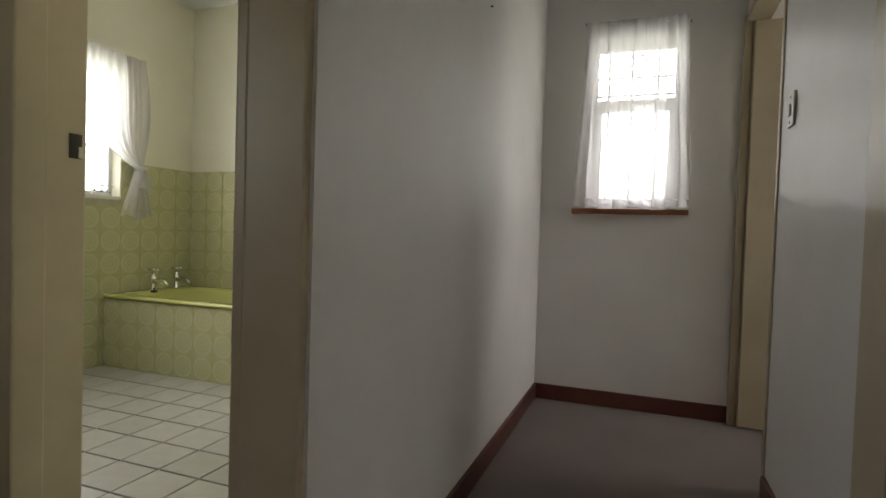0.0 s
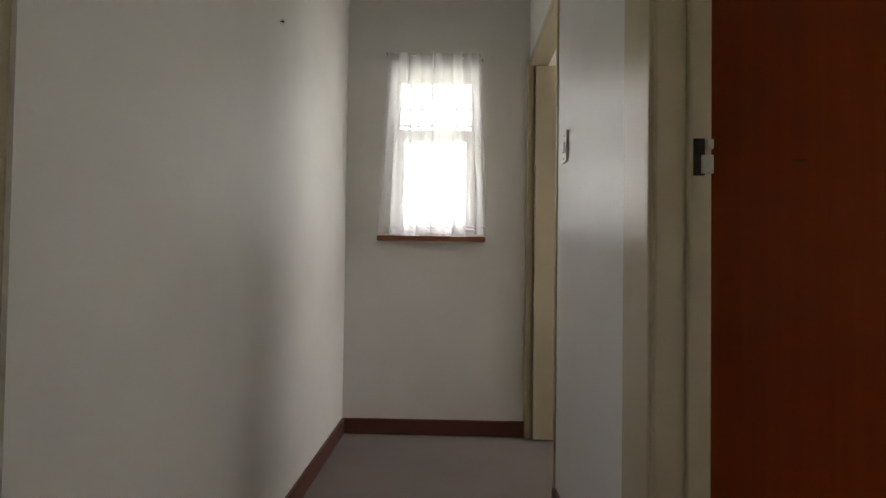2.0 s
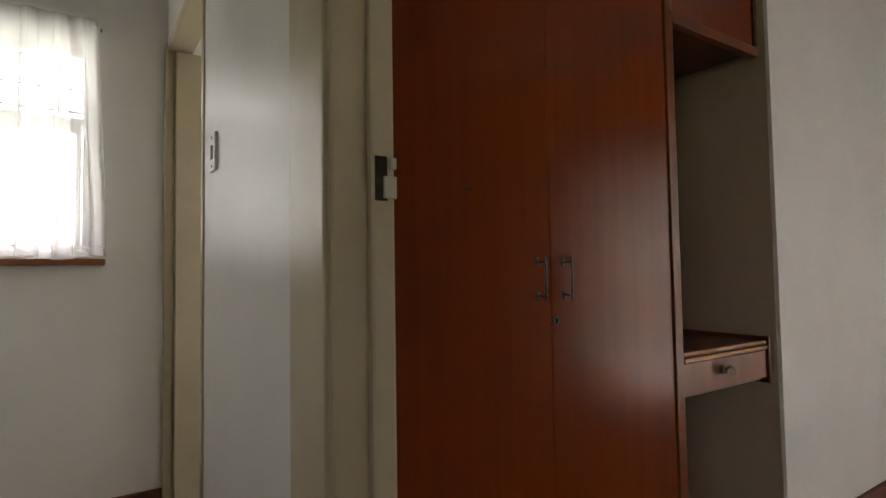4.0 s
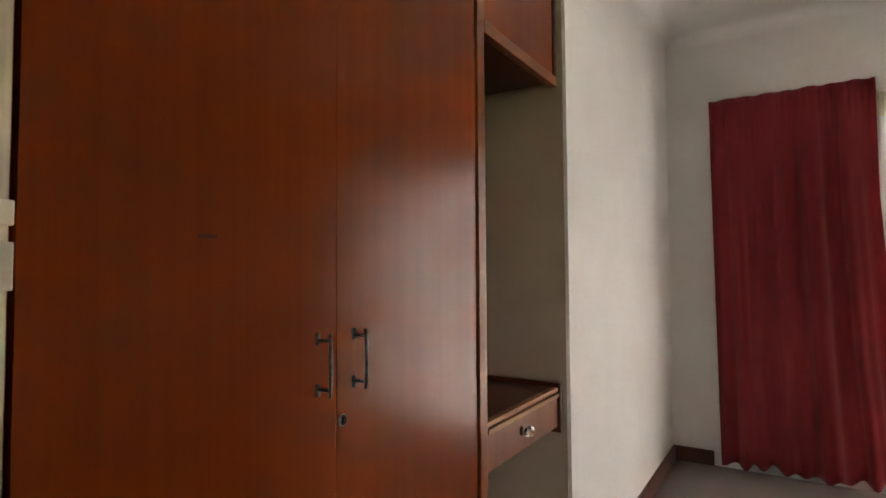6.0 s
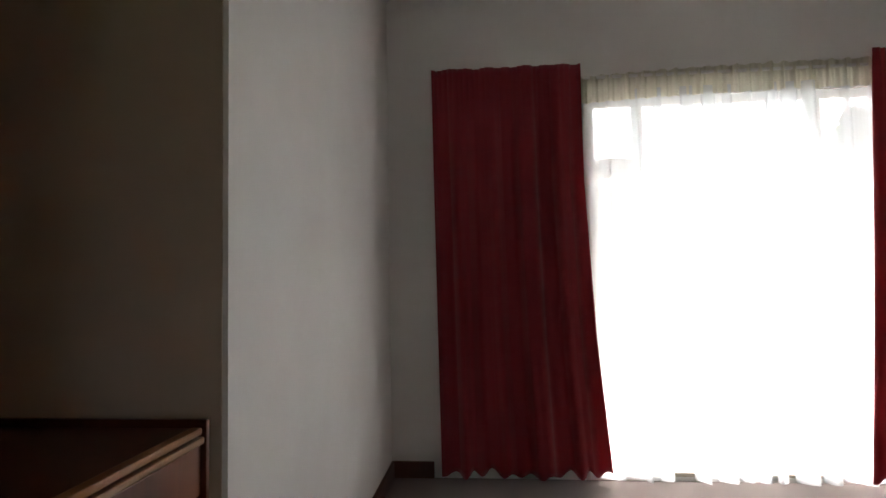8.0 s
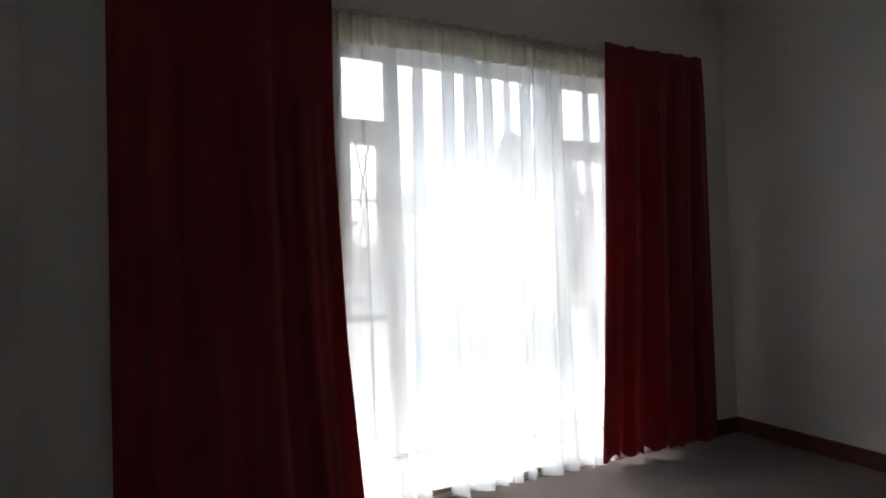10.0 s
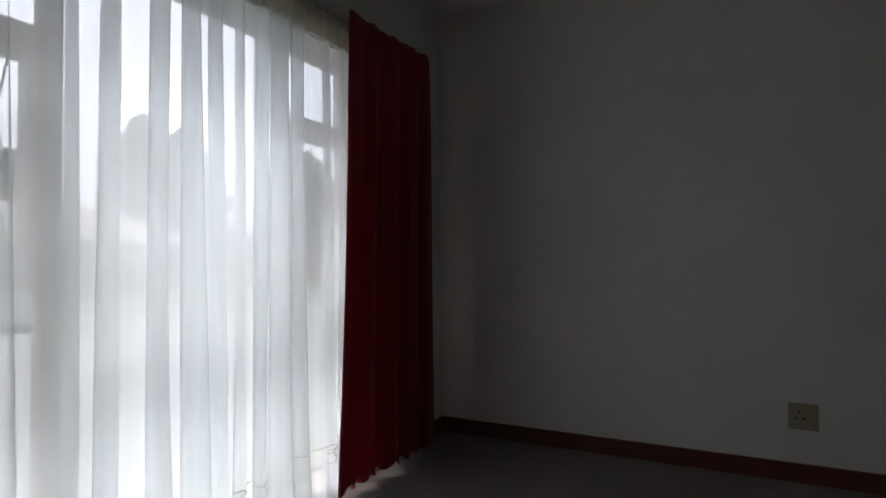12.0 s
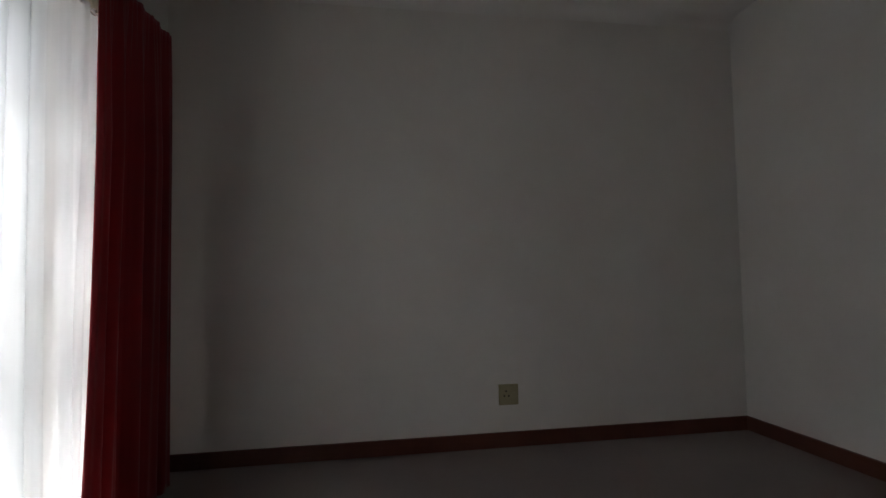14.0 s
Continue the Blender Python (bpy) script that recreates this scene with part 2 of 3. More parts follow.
def structure(name, bm, material, label, category, smooth=False):
    return tagged(new(name, to_mesh(name, bm, material, smooth)), label, category, "", "structure")


def thing(name, loc, label, category, group=""):
    ob = new(name)
    ob.empty_display_size = .05
    ob.location = loc
    return tagged(ob, label, category, group)


def part(name, bm, material, parent, label="", smooth=False):
    """One mesh under a thing or a part; its mesh is given in world places."""
    ob = new(name, to_mesh(name, bm, material, smooth))
    ob.parent = parent
    if parent.type == 'EMPTY':
        ob.matrix_parent_inverse = Matrix.Translation(-parent.location)
    return tagged(ob, label) if label else ob


# ---- plan, in metres ----
XL, XR, YE = -.62, .39, 3.130          # passage: its two sides and its end
T_IN = .095                             # inner walls
XB = XR + T_IN                          # bedroom's west face
YN, YS, XE = 1.335, -2.06, 3.885        # bedroom: north, south, east faces
CEIL = 2.56
BX, BY, BACK = -3.33, 2.54, 3.265       # bathroom: window wall, front of the bath, back wall
DOOR = 2.03

# ---- structure ----
structure("floor", boxes((-2.55, XB, -2.2, .93, -.35, 0), (-.77, XB, .93, 3.3, -.35, 0), (XB, 4.20, -2.2, 3.3, -.35, 0)), CARPET,
          "taupe cut-pile carpet over passage and bedroom", "floor")
structure("bathroom_floor", boxes((-3.48, -.77, .93, 3.43, -.35, -.012)), GROUT, "dark cement bed under white floor tiles", "floor")
structure("wall_passage_left", boxes((-.77, XL, 1.0, YE, 0, CEIL)), WHITE_WALL, "white painted plaster passage wall", "wall")
structure("wall_bathroom_door", boxes((-3.48, -1.455, .845, 1.0, 0, CEIL), (-1.455, -.74, .845, 1.0, DOOR + .04, CEIL), (-.74, XL, .845, 1.0, 0, CEIL)),
          WHITE_WALL, "white plaster wall round the bathroom door", "wall")
WX0, WX1, WZ0, WZ1 = -.36, .10, 1.10, 2.02
structure("wall_passage_end", boxes((-.77, WX0, YE, 3.284, 0, CEIL), (WX1, XB, YE, 3.284, 0, CEIL), (WX0, WX1, YE, 3.284, 0, WZ0), (WX0, WX1, YE, 3.284, WZ1, CEIL)),
          WHITE_WALL, "white plaster end wall with a small window", "wall")
structure("wall_passage_right", boxes((XR, XB, -2.06, .405, 0, CEIL), (XR, XB, .405, 1.235, DOOR + .04, CEIL),
          (XR, XB, 2.26, 3.12, DOOR + .04, CEIL)), WHITE_WALL, "white plaster wall above and beside two doorways", "wall")
structure("wall_between_doors", boxes((XR, XB, 1.235, 2.26, 0, CEIL)), GLOSS_WALL, "white enamel painted wall between two doorways", "wall")
structure("wall_hall_south", boxes((-2.55, XR, -2.2, -2.02, 0, CEIL)), BOUNCE_WALL, "unseen wall closing the hall, tan to bounce warm light", "wall")
# the opening in this wall is invented to admit the hall fill
structure("wall_hall_west", boxes((-2.55, -2.4, -2.02, -1.5, 0, CEIL), (-2.55, -2.4, -.3, .845, 0, CEIL), (-2.55, -2.4, -1.5, -.3, 0, .9), (-2.55, -2.4, -1.5, -.3, 2.1, CEIL)), BOUNCE_WALL, "unseen wall closing the hall, tan to bounce warm light", "wall")
BW0, BW1, BZ0, BZ1 = 1.20, 2.66, 1.10, 1.95
structure("wall_bathroom_window", boxes((-3.48, BX, 1.0, BW0, 0, CEIL), (-3.48, BX, BW1, 3.43, 0, CEIL), (-3.48, BX, BW0, BW1, 0, BZ0), (-3.48, BX, BW0, BW1, BZ1, CEIL)),
          BATH_WALL, "pale yellow-green painted wall above a tiled dado", "wall")
structure("wall_bathroom_back", boxes((BX, -.77, BACK, 3.43, 0, CEIL)), BATH_WALL, "pale yellow-green painted wall above a tiled dado", "wall")
structure("wall_bathroom_inside", boxes((-.79, -.77, 1.0, BACK, 0, CEIL)), BATH_WALL, "pale yellow-green painted wall", "wall")
structure("wall_north", boxes((2.10, XE, YN, 1.52, 0, CEIL), (2.10, 2.25, 1.52, 1.97, 0, CEIL), (XB, 2.25, 1.97, 2.1, 0, CEIL)), WHITE_WALL,
          "white plaster wall beside and behind the built-in cupboard", "wall")
structure("wall_side_room", boxes((XB, 2.4, 3.3, 3.43, 0, CEIL), (2.25, 2.4, 2.1, 2.16, 0, CEIL), (2.25, 2.4, 3.24, 3.3, 0, CEIL), (2.25, 2.4, 2.16, 3.24, 0, .9), (2.25, 2.4, 2.16, 3.24, 2.05, CEIL)), WHITE_WALL, "white plaster wall closing the side room", "wall")
WY0, WY1, WB, WT = -1.45, .275, .02, 2.0
structure("wall_east", boxes((XE, 4.20, WY1, 1.52, 0, CEIL), (XE, 4.20, -2.2, WY0, 0, CEIL), (XE, 4.20, WY0, WY1, -.35, WB), (XE, 4.20, WY0, WY1, WT, CEIL)),
          WHITE_WALL, "white plaster wall with a tall window", "wall")
structure("wall_west", boxes((XB, .56, YS, .30, 0, CEIL)), WHITE_WALL, "white plaster bedroom wall beside the door", "wall")
structure("wall_south", boxes((XB, XE, -2.2, YS, 0, CEIL)), WHITE_WALL, "white plaster wall, bare", "wall")
# thin sheets added over the niche walls to darken them as shade would
structure("trim_niche_shade", boxes((2.0955, 2.0998, YN + .012, 1.960, 0, CEIL), (1.547, 2.0998, 1.960, 1.9699, 0, CEIL)), SHADE_TAN, "added tan sheets that carry the niche's shade", "lining")
structure("ceiling", boxes((-3.6, 4.5, -2.3, 3.6, CEIL, 2.72)), CEILING, "white painted plasterboard ceiling", "ceiling")


def cove(x0, x1, y0, y1, r=.07):
    """Curved cornice round a rectangular room."""
    bm = bmesh.new()
    for a, b, inward in (((x0, y0), (x1, y0), (0, 1)), ((x1, y0), (x1, y1), (-1, 0)), ((x1, y1), (x0, y1), (0, -1)), ((x0, y1), (x0, y0), (1, 0))):
        prof = [(0, -r)] + [(r - r * math.cos(k * math.pi / 12), -r + r * math.sin(k * math.pi / 12)) for k in range(1, 7)]
        ring = []
        for p in (a, b):
            ring.append([bm.verts.new((p[0] + inward[0] * d + (0 if inward[0] else 0), p[1] + inward[1] * d, CEIL + h - .001)) for d, h in prof])
        for k in range(len(prof) - 1):
            bm.faces.new((ring[0][k], ring[1][k], ring[1][k + 1], ring[0][k + 1]))
    return bm


structure("trim_cornice", cove(XB, XE, YS, YN), CEILING, "plain white coved cornice", "cornice", True)


def skirting(name, rows):
    bm = bmesh.new()
    for x0, x1, y0, y1 in rows:
        add_box(bm, x0, x1, y0, y1, 0, .085, .005)
    return structure(name, bm, SKIRT, "red-brown varnished wooden skirting board", "skirting")


S = .016
skirting("baseboard_passage", [(XL, XL + S, .86, YE - S), (XL, XR, YE - S, YE), (XR - S, XR, 1.385, 2.25)])
skirting("baseboard_hall", [(XR - S, XR, -2.02, .28)])
skirting("baseboard_bedroom_north", [(2.12, XE - S, YN - S, YN)])
skirting("baseboard_bedroom_east", [(XE - S, XE, 1.112, YN), (XE - S, XE, YS + S, -1.50)])
skirting("baseboard_bedroom_south", [(.56, XE, YS, YS + S)])
skirting("baseboard_bedroom_west", [(.56, .56 + S, YS + S, .30)])


def frame_bar(rows, bevel=.006):
    return boxes(*rows, bevel=bevel)


# pressed frames of the three doorways
d1 = thing("door_frame", (-1.1, .93, 0), "cream enamelled bathroom door frame with a dark strike plate", "door frame", "door frames")
part("jamb", frame_bar([(-.778, -.738, .875, 1.01, 0, DOOR + .035), (-.792, -.762, .835, .878, 0, DOOR + .035), (-.762, -.628, .828, .850, 0, DOOR + .15)]), CREAM, d1)
part("jamb", frame_bar([(-1.457, -1.42, .90, 1.01, 0, DOOR + .035), (-1.457, -1.405, .835, .902, 0, DOOR + .035), (-1.58, -1.405, .824, .848, 0, DOOR + .15)]), CREAM, d1)
part("head", frame_bar([(-1.42, -.775, .87, 1.01, DOOR, DOOR + .039), (-1.405, -.762, .826, .847, DOOR + .02, DOOR + .149)]), CREAM, d1)
sp = part("strike_plate", boxes((-1.421, -1.417, .964, .996, 1.088, 1.15), bevel=.001), STEEL_DARK, d1, "dark worn strike plate")
part("strike_hole", boxes((-1.4175, -1.4155, .968, .982, 1.105, 1.135)), BLACK, sp)
part("strike_lip", boxes((-1.4175, -1.412, .984, .997, 1.09, 1.118), bevel=.001), STEEL_PALE, sp)
d2 = thing("door_frame", (.45, .82, 0), "cream enamelled bedroom door frame with a pale strike plate", "door frame", "door frames")
part("jamb", frame_bar([(.38, .445, 1.197, 1.237, 0, DOOR + .035), (.445, .489, 1.187, 1.237, 0, DOOR + .035), (.372, .391, 1.205, 1.372, 0, DOOR + .15)]), CREAM, d2)
part("jamb", frame_bar([(.38, .445, .403, .432, 0, DOOR + .035), (.445, .489, .403, .442, 0, DOOR + .035), (.372, .392, .30, .43, 0, DOOR + .15)]), CREAM, d2)
part("head", frame_bar([(.381, .488, .44, 1.187, DOOR, DOOR + .039), (.373, .391, .43, 1.21, DOOR + .02, DOOR + .149)]), CREAM, d2)
sp = part("strike_plate", boxes((.452, .474, 1.184, 1.189, 1.126, 1.199), bevel=.001), STEEL_DARK, d2, "dark strike recess")
part("strike_lip", boxes((.466, .489, 1.180, 1.1865, 1.130, 1.166), bevel=.0015), STEEL_PALE, sp)
part("strike_lip", boxes((.478, .489, 1.180, 1.1865, 1.178, 1.197), bevel=.0015), STEEL_PALE, sp)
d3 = thing("door_frame", (.45, 2.7, 0), "cream enamelled door frame at the end of the passage", "door frame", "door frames")
part("jamb", frame_bar([(.376, .411, 3.086, 3.124, 0, DOOR + .035), (.411, .445, 3.0965, 3.1235, 0, DOOR + .035), (.445, .489, 3.096, 3.124, 0, DOOR + .035)]), CREAM, d3)
part("jamb", frame_bar([(.384, .489, 2.258, 2.29, 0, DOOR + .035)]), CREAM, d3)
part("head", frame_bar([(.384, .488, 2.29, 3.086, DOOR, DOOR + .039)]), CREAM, d3)

leaf = thing("door", (.42, 3.07, 0), "cream enamelled flush door standing open into the side room", "door")
part("panel", boxes((.416, 1.186, 3.050, 3.086, .008, 2.02), bevel=.003), CREAM, leaf)
lp = part("lock_plate", boxes((1.114, 1.149, 3.045, 3.051, .98, 1.14), bevel=.002), STEEL_DARK, leaf, "dark steel lock plate")
part("handle", tube([(1.131, 3.048, 1.08), (1.131, 3.00, 1.08), (1.024, 2.995, 1.08)], .008, 10), STEEL_DARK, lp, "", True)

# ---- passage window ----
w1 = tagged(thing("window_1", (-.13, 3.24, WZ0), "small white steel window with burglar bars", "window"), kind="structure")
part("window_frame", boxes((WX0, WX0 + .03, 3.205, 3.24, WZ0, WZ1), (WX1 - .03, WX1, 3.205, 3.24, WZ0, WZ1), (WX0 + .03, WX1 - .03, 3.206, 3.239, WZ0, WZ0 + .03),
     (WX0 + .03, WX1 - .03, 3.206, 3.239, WZ1 - .05, WZ1), (WX0 + .03, WX1 - .03, 3.204, 3.242, 1.655, 1.70)), FRAME, w1)
part("casement", boxes((WX0 + .032, WX0 + .055, 3.195, 3.22, WZ0 + .032, 1.653), (WX1 - .055, WX1 - .032, 3.195, 3.22, WZ0 + .032, 1.653),
     (WX0 + .055, WX1 - .055, 3.196, 3.219, 1.632, 1.653), (WX0 + .055, WX1 - .055, 3.196, 3.219, WZ0 + .032, WZ0 + .055)), FRAME_WHITE, w1)
for z0, z1 in ((WZ0 + .03, 1.655), (1.70, WZ1 - .05)):
    g = part("pane", boxes((WX0 + .03, WX1 - .03, 3.220, 3.223, z0, z1)), GLASS, w1)
    g.visible_shadow = False
for x in (-.27, -.15, -.015):
    part("burglar_bar", tube([(x, 3.18, WZ0 + .01), (x, 3.18, WZ1 - .01)], .007), BAR, w1)
for z in (1.715, 1.81):
    part("burglar_bar", tube([(WX0, 3.171, z), (WX1, 3.171, z)], .006), BAR, w1)
part("burglar_scroll", tube([(-.13 + .05 * math.sin(k * math.tau / 12), 3.17, 1.90 + .035 * math.cos(k * math.tau / 12)) for k in range(13)], .006, 6), BAR, w1)
part("sill", boxes((-.44, .155, YE - .05, YE, 1.062, 1.09), (WX0, WX1, YE, 3.202, 1.075, 1.101), bevel=.006), SILL, w1, "dark varnished wooden sill")


def small_net(name, u_to_x, y, top, bottom, folds, label, axis="x", seed=0):
    rnd = random.Random(seed)
    ph = [rnd.uniform(0, 6.28) for _ in range(6)]

    def place(u, v):
        z = top + (bottom - top) * v
        a = u_to_x(u, v)
        amp = .006 + .016 * v
        d = amp * (math.sin(u * folds * 6.28 + ph[0] + .6 * math.sin(v * 3 + ph[1])) + .6 * math.sin(u * folds * 2.3 * 6.28 + ph[2] + v) * (1 - .5 * v))
        d += .004 * math.sin(u * 60 * (1 - .3 * v) + ph[3]) * (1 - v)
        a += (.010 + .010 * v) * math.sin(u * folds * 1.6 * 6.28 + ph[5] + 1.2 * math.sin(u * 9)) * min(1, u * 6, (1 - u) * 6)
        return (a, y - d, z + (.008 * math.sin(u * 15 + ph[4]) if v > .97 else 0)) if axis == "x" else (y + d, a, z)
    return sheet(place, 110, 36)


c1 = thing("net_curtain", (-.13, YE - .03, 1.09), "white voile curtain gathered on a wire over a small window", "curtain", "net curtains")
part("voile", small_net("v", lambda u, v: (-.385 + .50 * u) + (u - .5) * .085 * min(1, v * 1.2), YE - .042, 2.10, 1.093, 5.5, "", seed=4), NET_SMALL, c1, smooth=True)
part("hem", small_net("v", lambda u, v: (-.43 + .585 * u), YE - .046, 1.145, 1.096, 5.5, "", seed=4), NET_SMALL, c1, smooth=True)
part("curtain_wire", tube([(-.40, YE - .035, 2.102), (-.135, YE - .035, 2.076), (.13, YE - .035, 2.070)], .003, 6), BAR, c1)
part("hook", tube([(-.40, YE + .002, 2.102), (-.40, YE - .035, 2.102)], .003, 6), STEEL_DARK, c1)
part("hook", tube([(.13, YE + .002, 2.070), (.13, YE - .035, 2.070)], .003, 6), STEEL_DARK, c1)

nail = thing("nail", (XL, 1.954, 1.766), "small bent steel nail in the passage wall", "nail")
part("shank", tube([(XL - .005, 1.954, 1.766), (XL + .009, 1.954, 1.767)], .0022, 6), STEEL_DARK, nail)
part("nail_head", lathe([(.0045, 0), (.0045, .002)], (XL + .0085, 1.954, 1.767), (1, 0, .1), 10), STEEL_DARK, nail)

sw = thing("light_switch", (XR, 2.1, 1.37), "white plastic light switch on the enamel wall", "switch")
plate = part("plate", boxes((XR - .009, XR + .001, 2.062, 2.138, 1.318, 1.43), bevel=.003), SWITCH, sw)
part("rocker", boxes((XR - .015, XR - .008, 2.088, 2.112, 1.352, 1.392), bevel=.003), SWITCH, sw)
for z in (1.332, 1.416):
    part("screw", lathe([(.004, 0), (.004, .0015)], (XR - .0088, 2.1, z), (-1, 0, 0), 10), STEEL_DARK, sw)

# ---- bathroom ----
w2 = tagged(thing("window_2", (-3.4, 2.18, BZ0), "white steel bathroom window with diamond burglar bars", "window"), kind="structure")
part("window_frame", boxes((-3.44, -3.405, BW0, BW0 + .03, BZ0, BZ1), (-3.44, -3.405, BW1 - .03, BW1, BZ0, BZ1), (-3.439, -3.406, BW0 + .03, BW1 - .03, BZ0, BZ0 + .03),
     (-3.439, -3.406, BW0 + .03, BW1 - .03, BZ1 - .045, BZ1), (-3.441, -3.404, 2.165, 2.195, BZ0 + .03, BZ1 - .045)), FRAME_WHITE, w2)
g = part("pane", boxes((-3.424, -3.421, BW0 + .03, 2.165, BZ0 + .03, BZ1 - .045)), GLASS, w2)
g.visible_shadow = False
g = part("pane", boxes((-3.424, -3.421, 2.195, BW1 - .03, BZ0 + .03, BZ1 - .045)), GLASS, w2)
g.visible_shadow = False
part("window_sill", boxes((-3.404, BX + .012, BW0, BW1, BZ0 - .012, BZ0 + .004), bevel=.004), FRAME_WHITE, w2)
part("burglar_bar", tube([(-3.385, BW0, BZ0 + .07), (-3.385, BW1, BZ0 + .07)], .004, 6), BAR, w2)
for a in (2.62, 2.5):
    part("burglar_bar", tube([(-3.385, a, BZ0), (-3.385, a, BZ0 + .35)], .004, 6), BAR, w2)
for k in range(3):
    y = 2.56 - .24 * k
    part("burglar_bar", tube([(-3.385, y, BZ0 + .07), (-3.385, y - .20, BZ0 + .48), (-3.385, y, BZ0 + .82)], .004, 6), BAR, w2)
    part("burglar_bar", tube([(-3.38, y - .22, BZ0 + .07), (-3.38, y - .02, BZ0 + .48), (-3.38, y - .22, BZ0 + .82)], .004, 6), BAR, w2)
stay = part("window_stay", tube([(-3.395, 2.50, BZ0 + .035), (-3.395, 2.64, BZ0 + .03)], .004, 6), STEEL_DARK, w2)
part("stay_pin", lathe([(.005, 0), (.005, .02)], (-3.395, 2.53, BZ0 + .032), sides=8), STEEL_DARK, stay)
part("stay_pin", lathe([(.005, 0), (.005, .02)], (-3.395, 2.62, BZ0 + .03), sides=8), STEEL_DARK, stay)

cb = thing("net_curtain", (-3.28, 2.8, .97), "white voile curtain tied back at the bathroom window", "curtain", "net curtains")


def tied(u, v):
    """Gathered in at the tie, flared below it."""
    z = 2.03 - 1.06 * v
    tie = .69
    k = v / tie if v < tie else 1
    ease = k ** 4.5
    a = 2.36 + .385 * ease
    b = 2.80 + .02 * math.sin(k * 3.1) * 2.2 - .015 * ease
    if v > tie:
        f = (v - tie) / (1 - tie)
        a, b = 2.745 - .12 * f, 2.785 + .10 * f
    y = a + (b - a) * u
    amp = .010 + .012 * (1 if v > tie else ease * .6)
    return (BX + .05 + amp * math.sin(u * 34 + 2 * v) + .006 * math.sin(u * 80 + 7 * v), y, z + .02 * math.sin(u * 9) * (v > .98))


part("voile", sheet(tied, 90, 50), NET_SMALL, cb, smooth=True)
part("tie_bow", boxes((BX + .02, BX + .09, 2.735, 2.805, 1.285, 1.315), bevel=.012), NET_SMALL, cb, smooth=True)
part("bow_tail", sheet(lambda u, v: (BX + .085 + .01 * math.sin(u * 12), 2.77 + (u - .3) * .10 * (.3 + v), 1.30 - .13 * v), 14, 10), NET_SMALL, cb, smooth=True)
part("curtain_wire", tube([(BX + .03, 1.66, 2.03), (BX + .03, 2.2, 2.02), (BX + .03, 2.83, 2.03)], .003, 6), BAR, cb)
part("hook", tube([(BX - .002, 2.83, 2.03), (BX + .03, 2.83, 2.03)], .003, 6), STEEL_DARK, cb)

bath = thing("bathtub", (-2.48, 2.9, 0), "primrose yellow enamel bath behind a tiled front", "bathtub")
XF = -1.63


def bath_shell():
    """Rim with a rolled front, sunk rounded basin."""
    bm = bmesh.new()
    cx, cy = (BX + XF) / 2, (BY + BACK) / 2
    hx, hy = (XF - BX) / 2, (BACK - BY) / 2

    def loop(sx, sy, z, e):
        out = []
        for k in range(48):
            a = k * math.tau / 48
            c, s = math.cos(a), math.sin(a)
            out.append(bm.verts.new((cx + sx * math.copysign(abs(c) ** e, c), cy + sy * math.copysign(abs(s) ** e, s), z)))
        return out
    rows = [loop(hx, hy, .446, .08), loop(hx + .005, hy + .010, .450, .08), loop(hx + .005, hy + .010, .462, .08), loop(hx - .004, hy, .468, .08),
            loop(hx - .10, hy - .075, .466, .32), loop(hx - .12, hy - .09, .45, .36), loop(hx - .17, hy - .12, .25, .45), loop(hx - .24, hy - .17, .12, .5), loop(hx - .45, hy - .27, .10, .6)]
    for a, b in zip(rows, rows[1:]):
        for k in range(48):
            bm.faces.new((a[k], a[(k + 1) % 48], b[(k + 1) % 48], b[k]))
    bm.faces.new(rows[-1])
    return bm


part("basin", bath_shell(), BATH, bath, "glossy primrose enamel", True)
panel = part("panel", boxes((BX, XF, BY + .012, BY + .05, 0, .448)), WALL_GROUT, bath, "tiled front panel")
part("plug", lathe([(.02, 0), (.022, .012), (.006, .016), (.006, .03)], (-3.15, 2.78, .468), sides=14), BLACK, bath)
part("plug_chain", tube([(-3.16, 3.0, .475), (-3.155, 2.93, .472), (-3.15, 2.85, .473), (-3.15, 2.79, .49)], .0025, 5), CHROME, bath)


def pillar_tap(y):
    t = thing("bath_tap", (-3.245, y, .468), "chrome pillar bath tap on the bath rim", "tap", "bath taps")
    part("body", lathe([(.028, 0), (.028, .010), (.018, .016), (.017, .062), (.024, .074), (.024, .094), (.014, .104), (.010, .135)], (-3.245, y, .467)), CHROME, t, smooth=True)
    part("spout", tube([(-3.245, y, .532), (-3.20, y, .541), (-3.145, y, .531), (-3.12, y, .508)], [.017, .017, .014, .013], 12), CHROME, t, smooth=True)
    hd = part("handle", lathe([(.013, 0), (.019, .008), (.016, .021), (.005, .027)], (-3.245, y, .599)), CHROME, t, smooth=True)
    for a in range(4):
        c, s = math.cos(a * math.pi / 2 + .5), math.sin(a * math.pi / 2 + .5)
        part("handle_arm", tube([(-3.245, y, .611), (-3.245 + .036 * c, y + .036 * s, .614)], [.007, .009], 8), CHROME, hd, smooth=True)
    return t


pillar_tap(2.86)
pillar_tap(3.06)
soap = thing("soap_dish", (BX, 2.31, .74), "white glazed soap dish on the tiled wall", "soap dish")
part("dish", boxes((BX + .006, BX + .07, 2.24, 2.36, .745, .765), bevel=.006), SWITCH, soap)

# ---- built-in cupboard of the bedroom ----
YF = 1.358
cup = thing("wardrobe", (1.03, 1.66, 0), "built-in red-brown veneered wardrobe with two tall doors", "wardrobe")
for row in ((XB, .548, YF + .004, 1.968, 0, 2.54), (1.507, 1.545, YF - .006, 1.968, 0, 2.54)):
    part("side_panel", boxes(row, bevel=.002), VENEER_EDGE, cup)
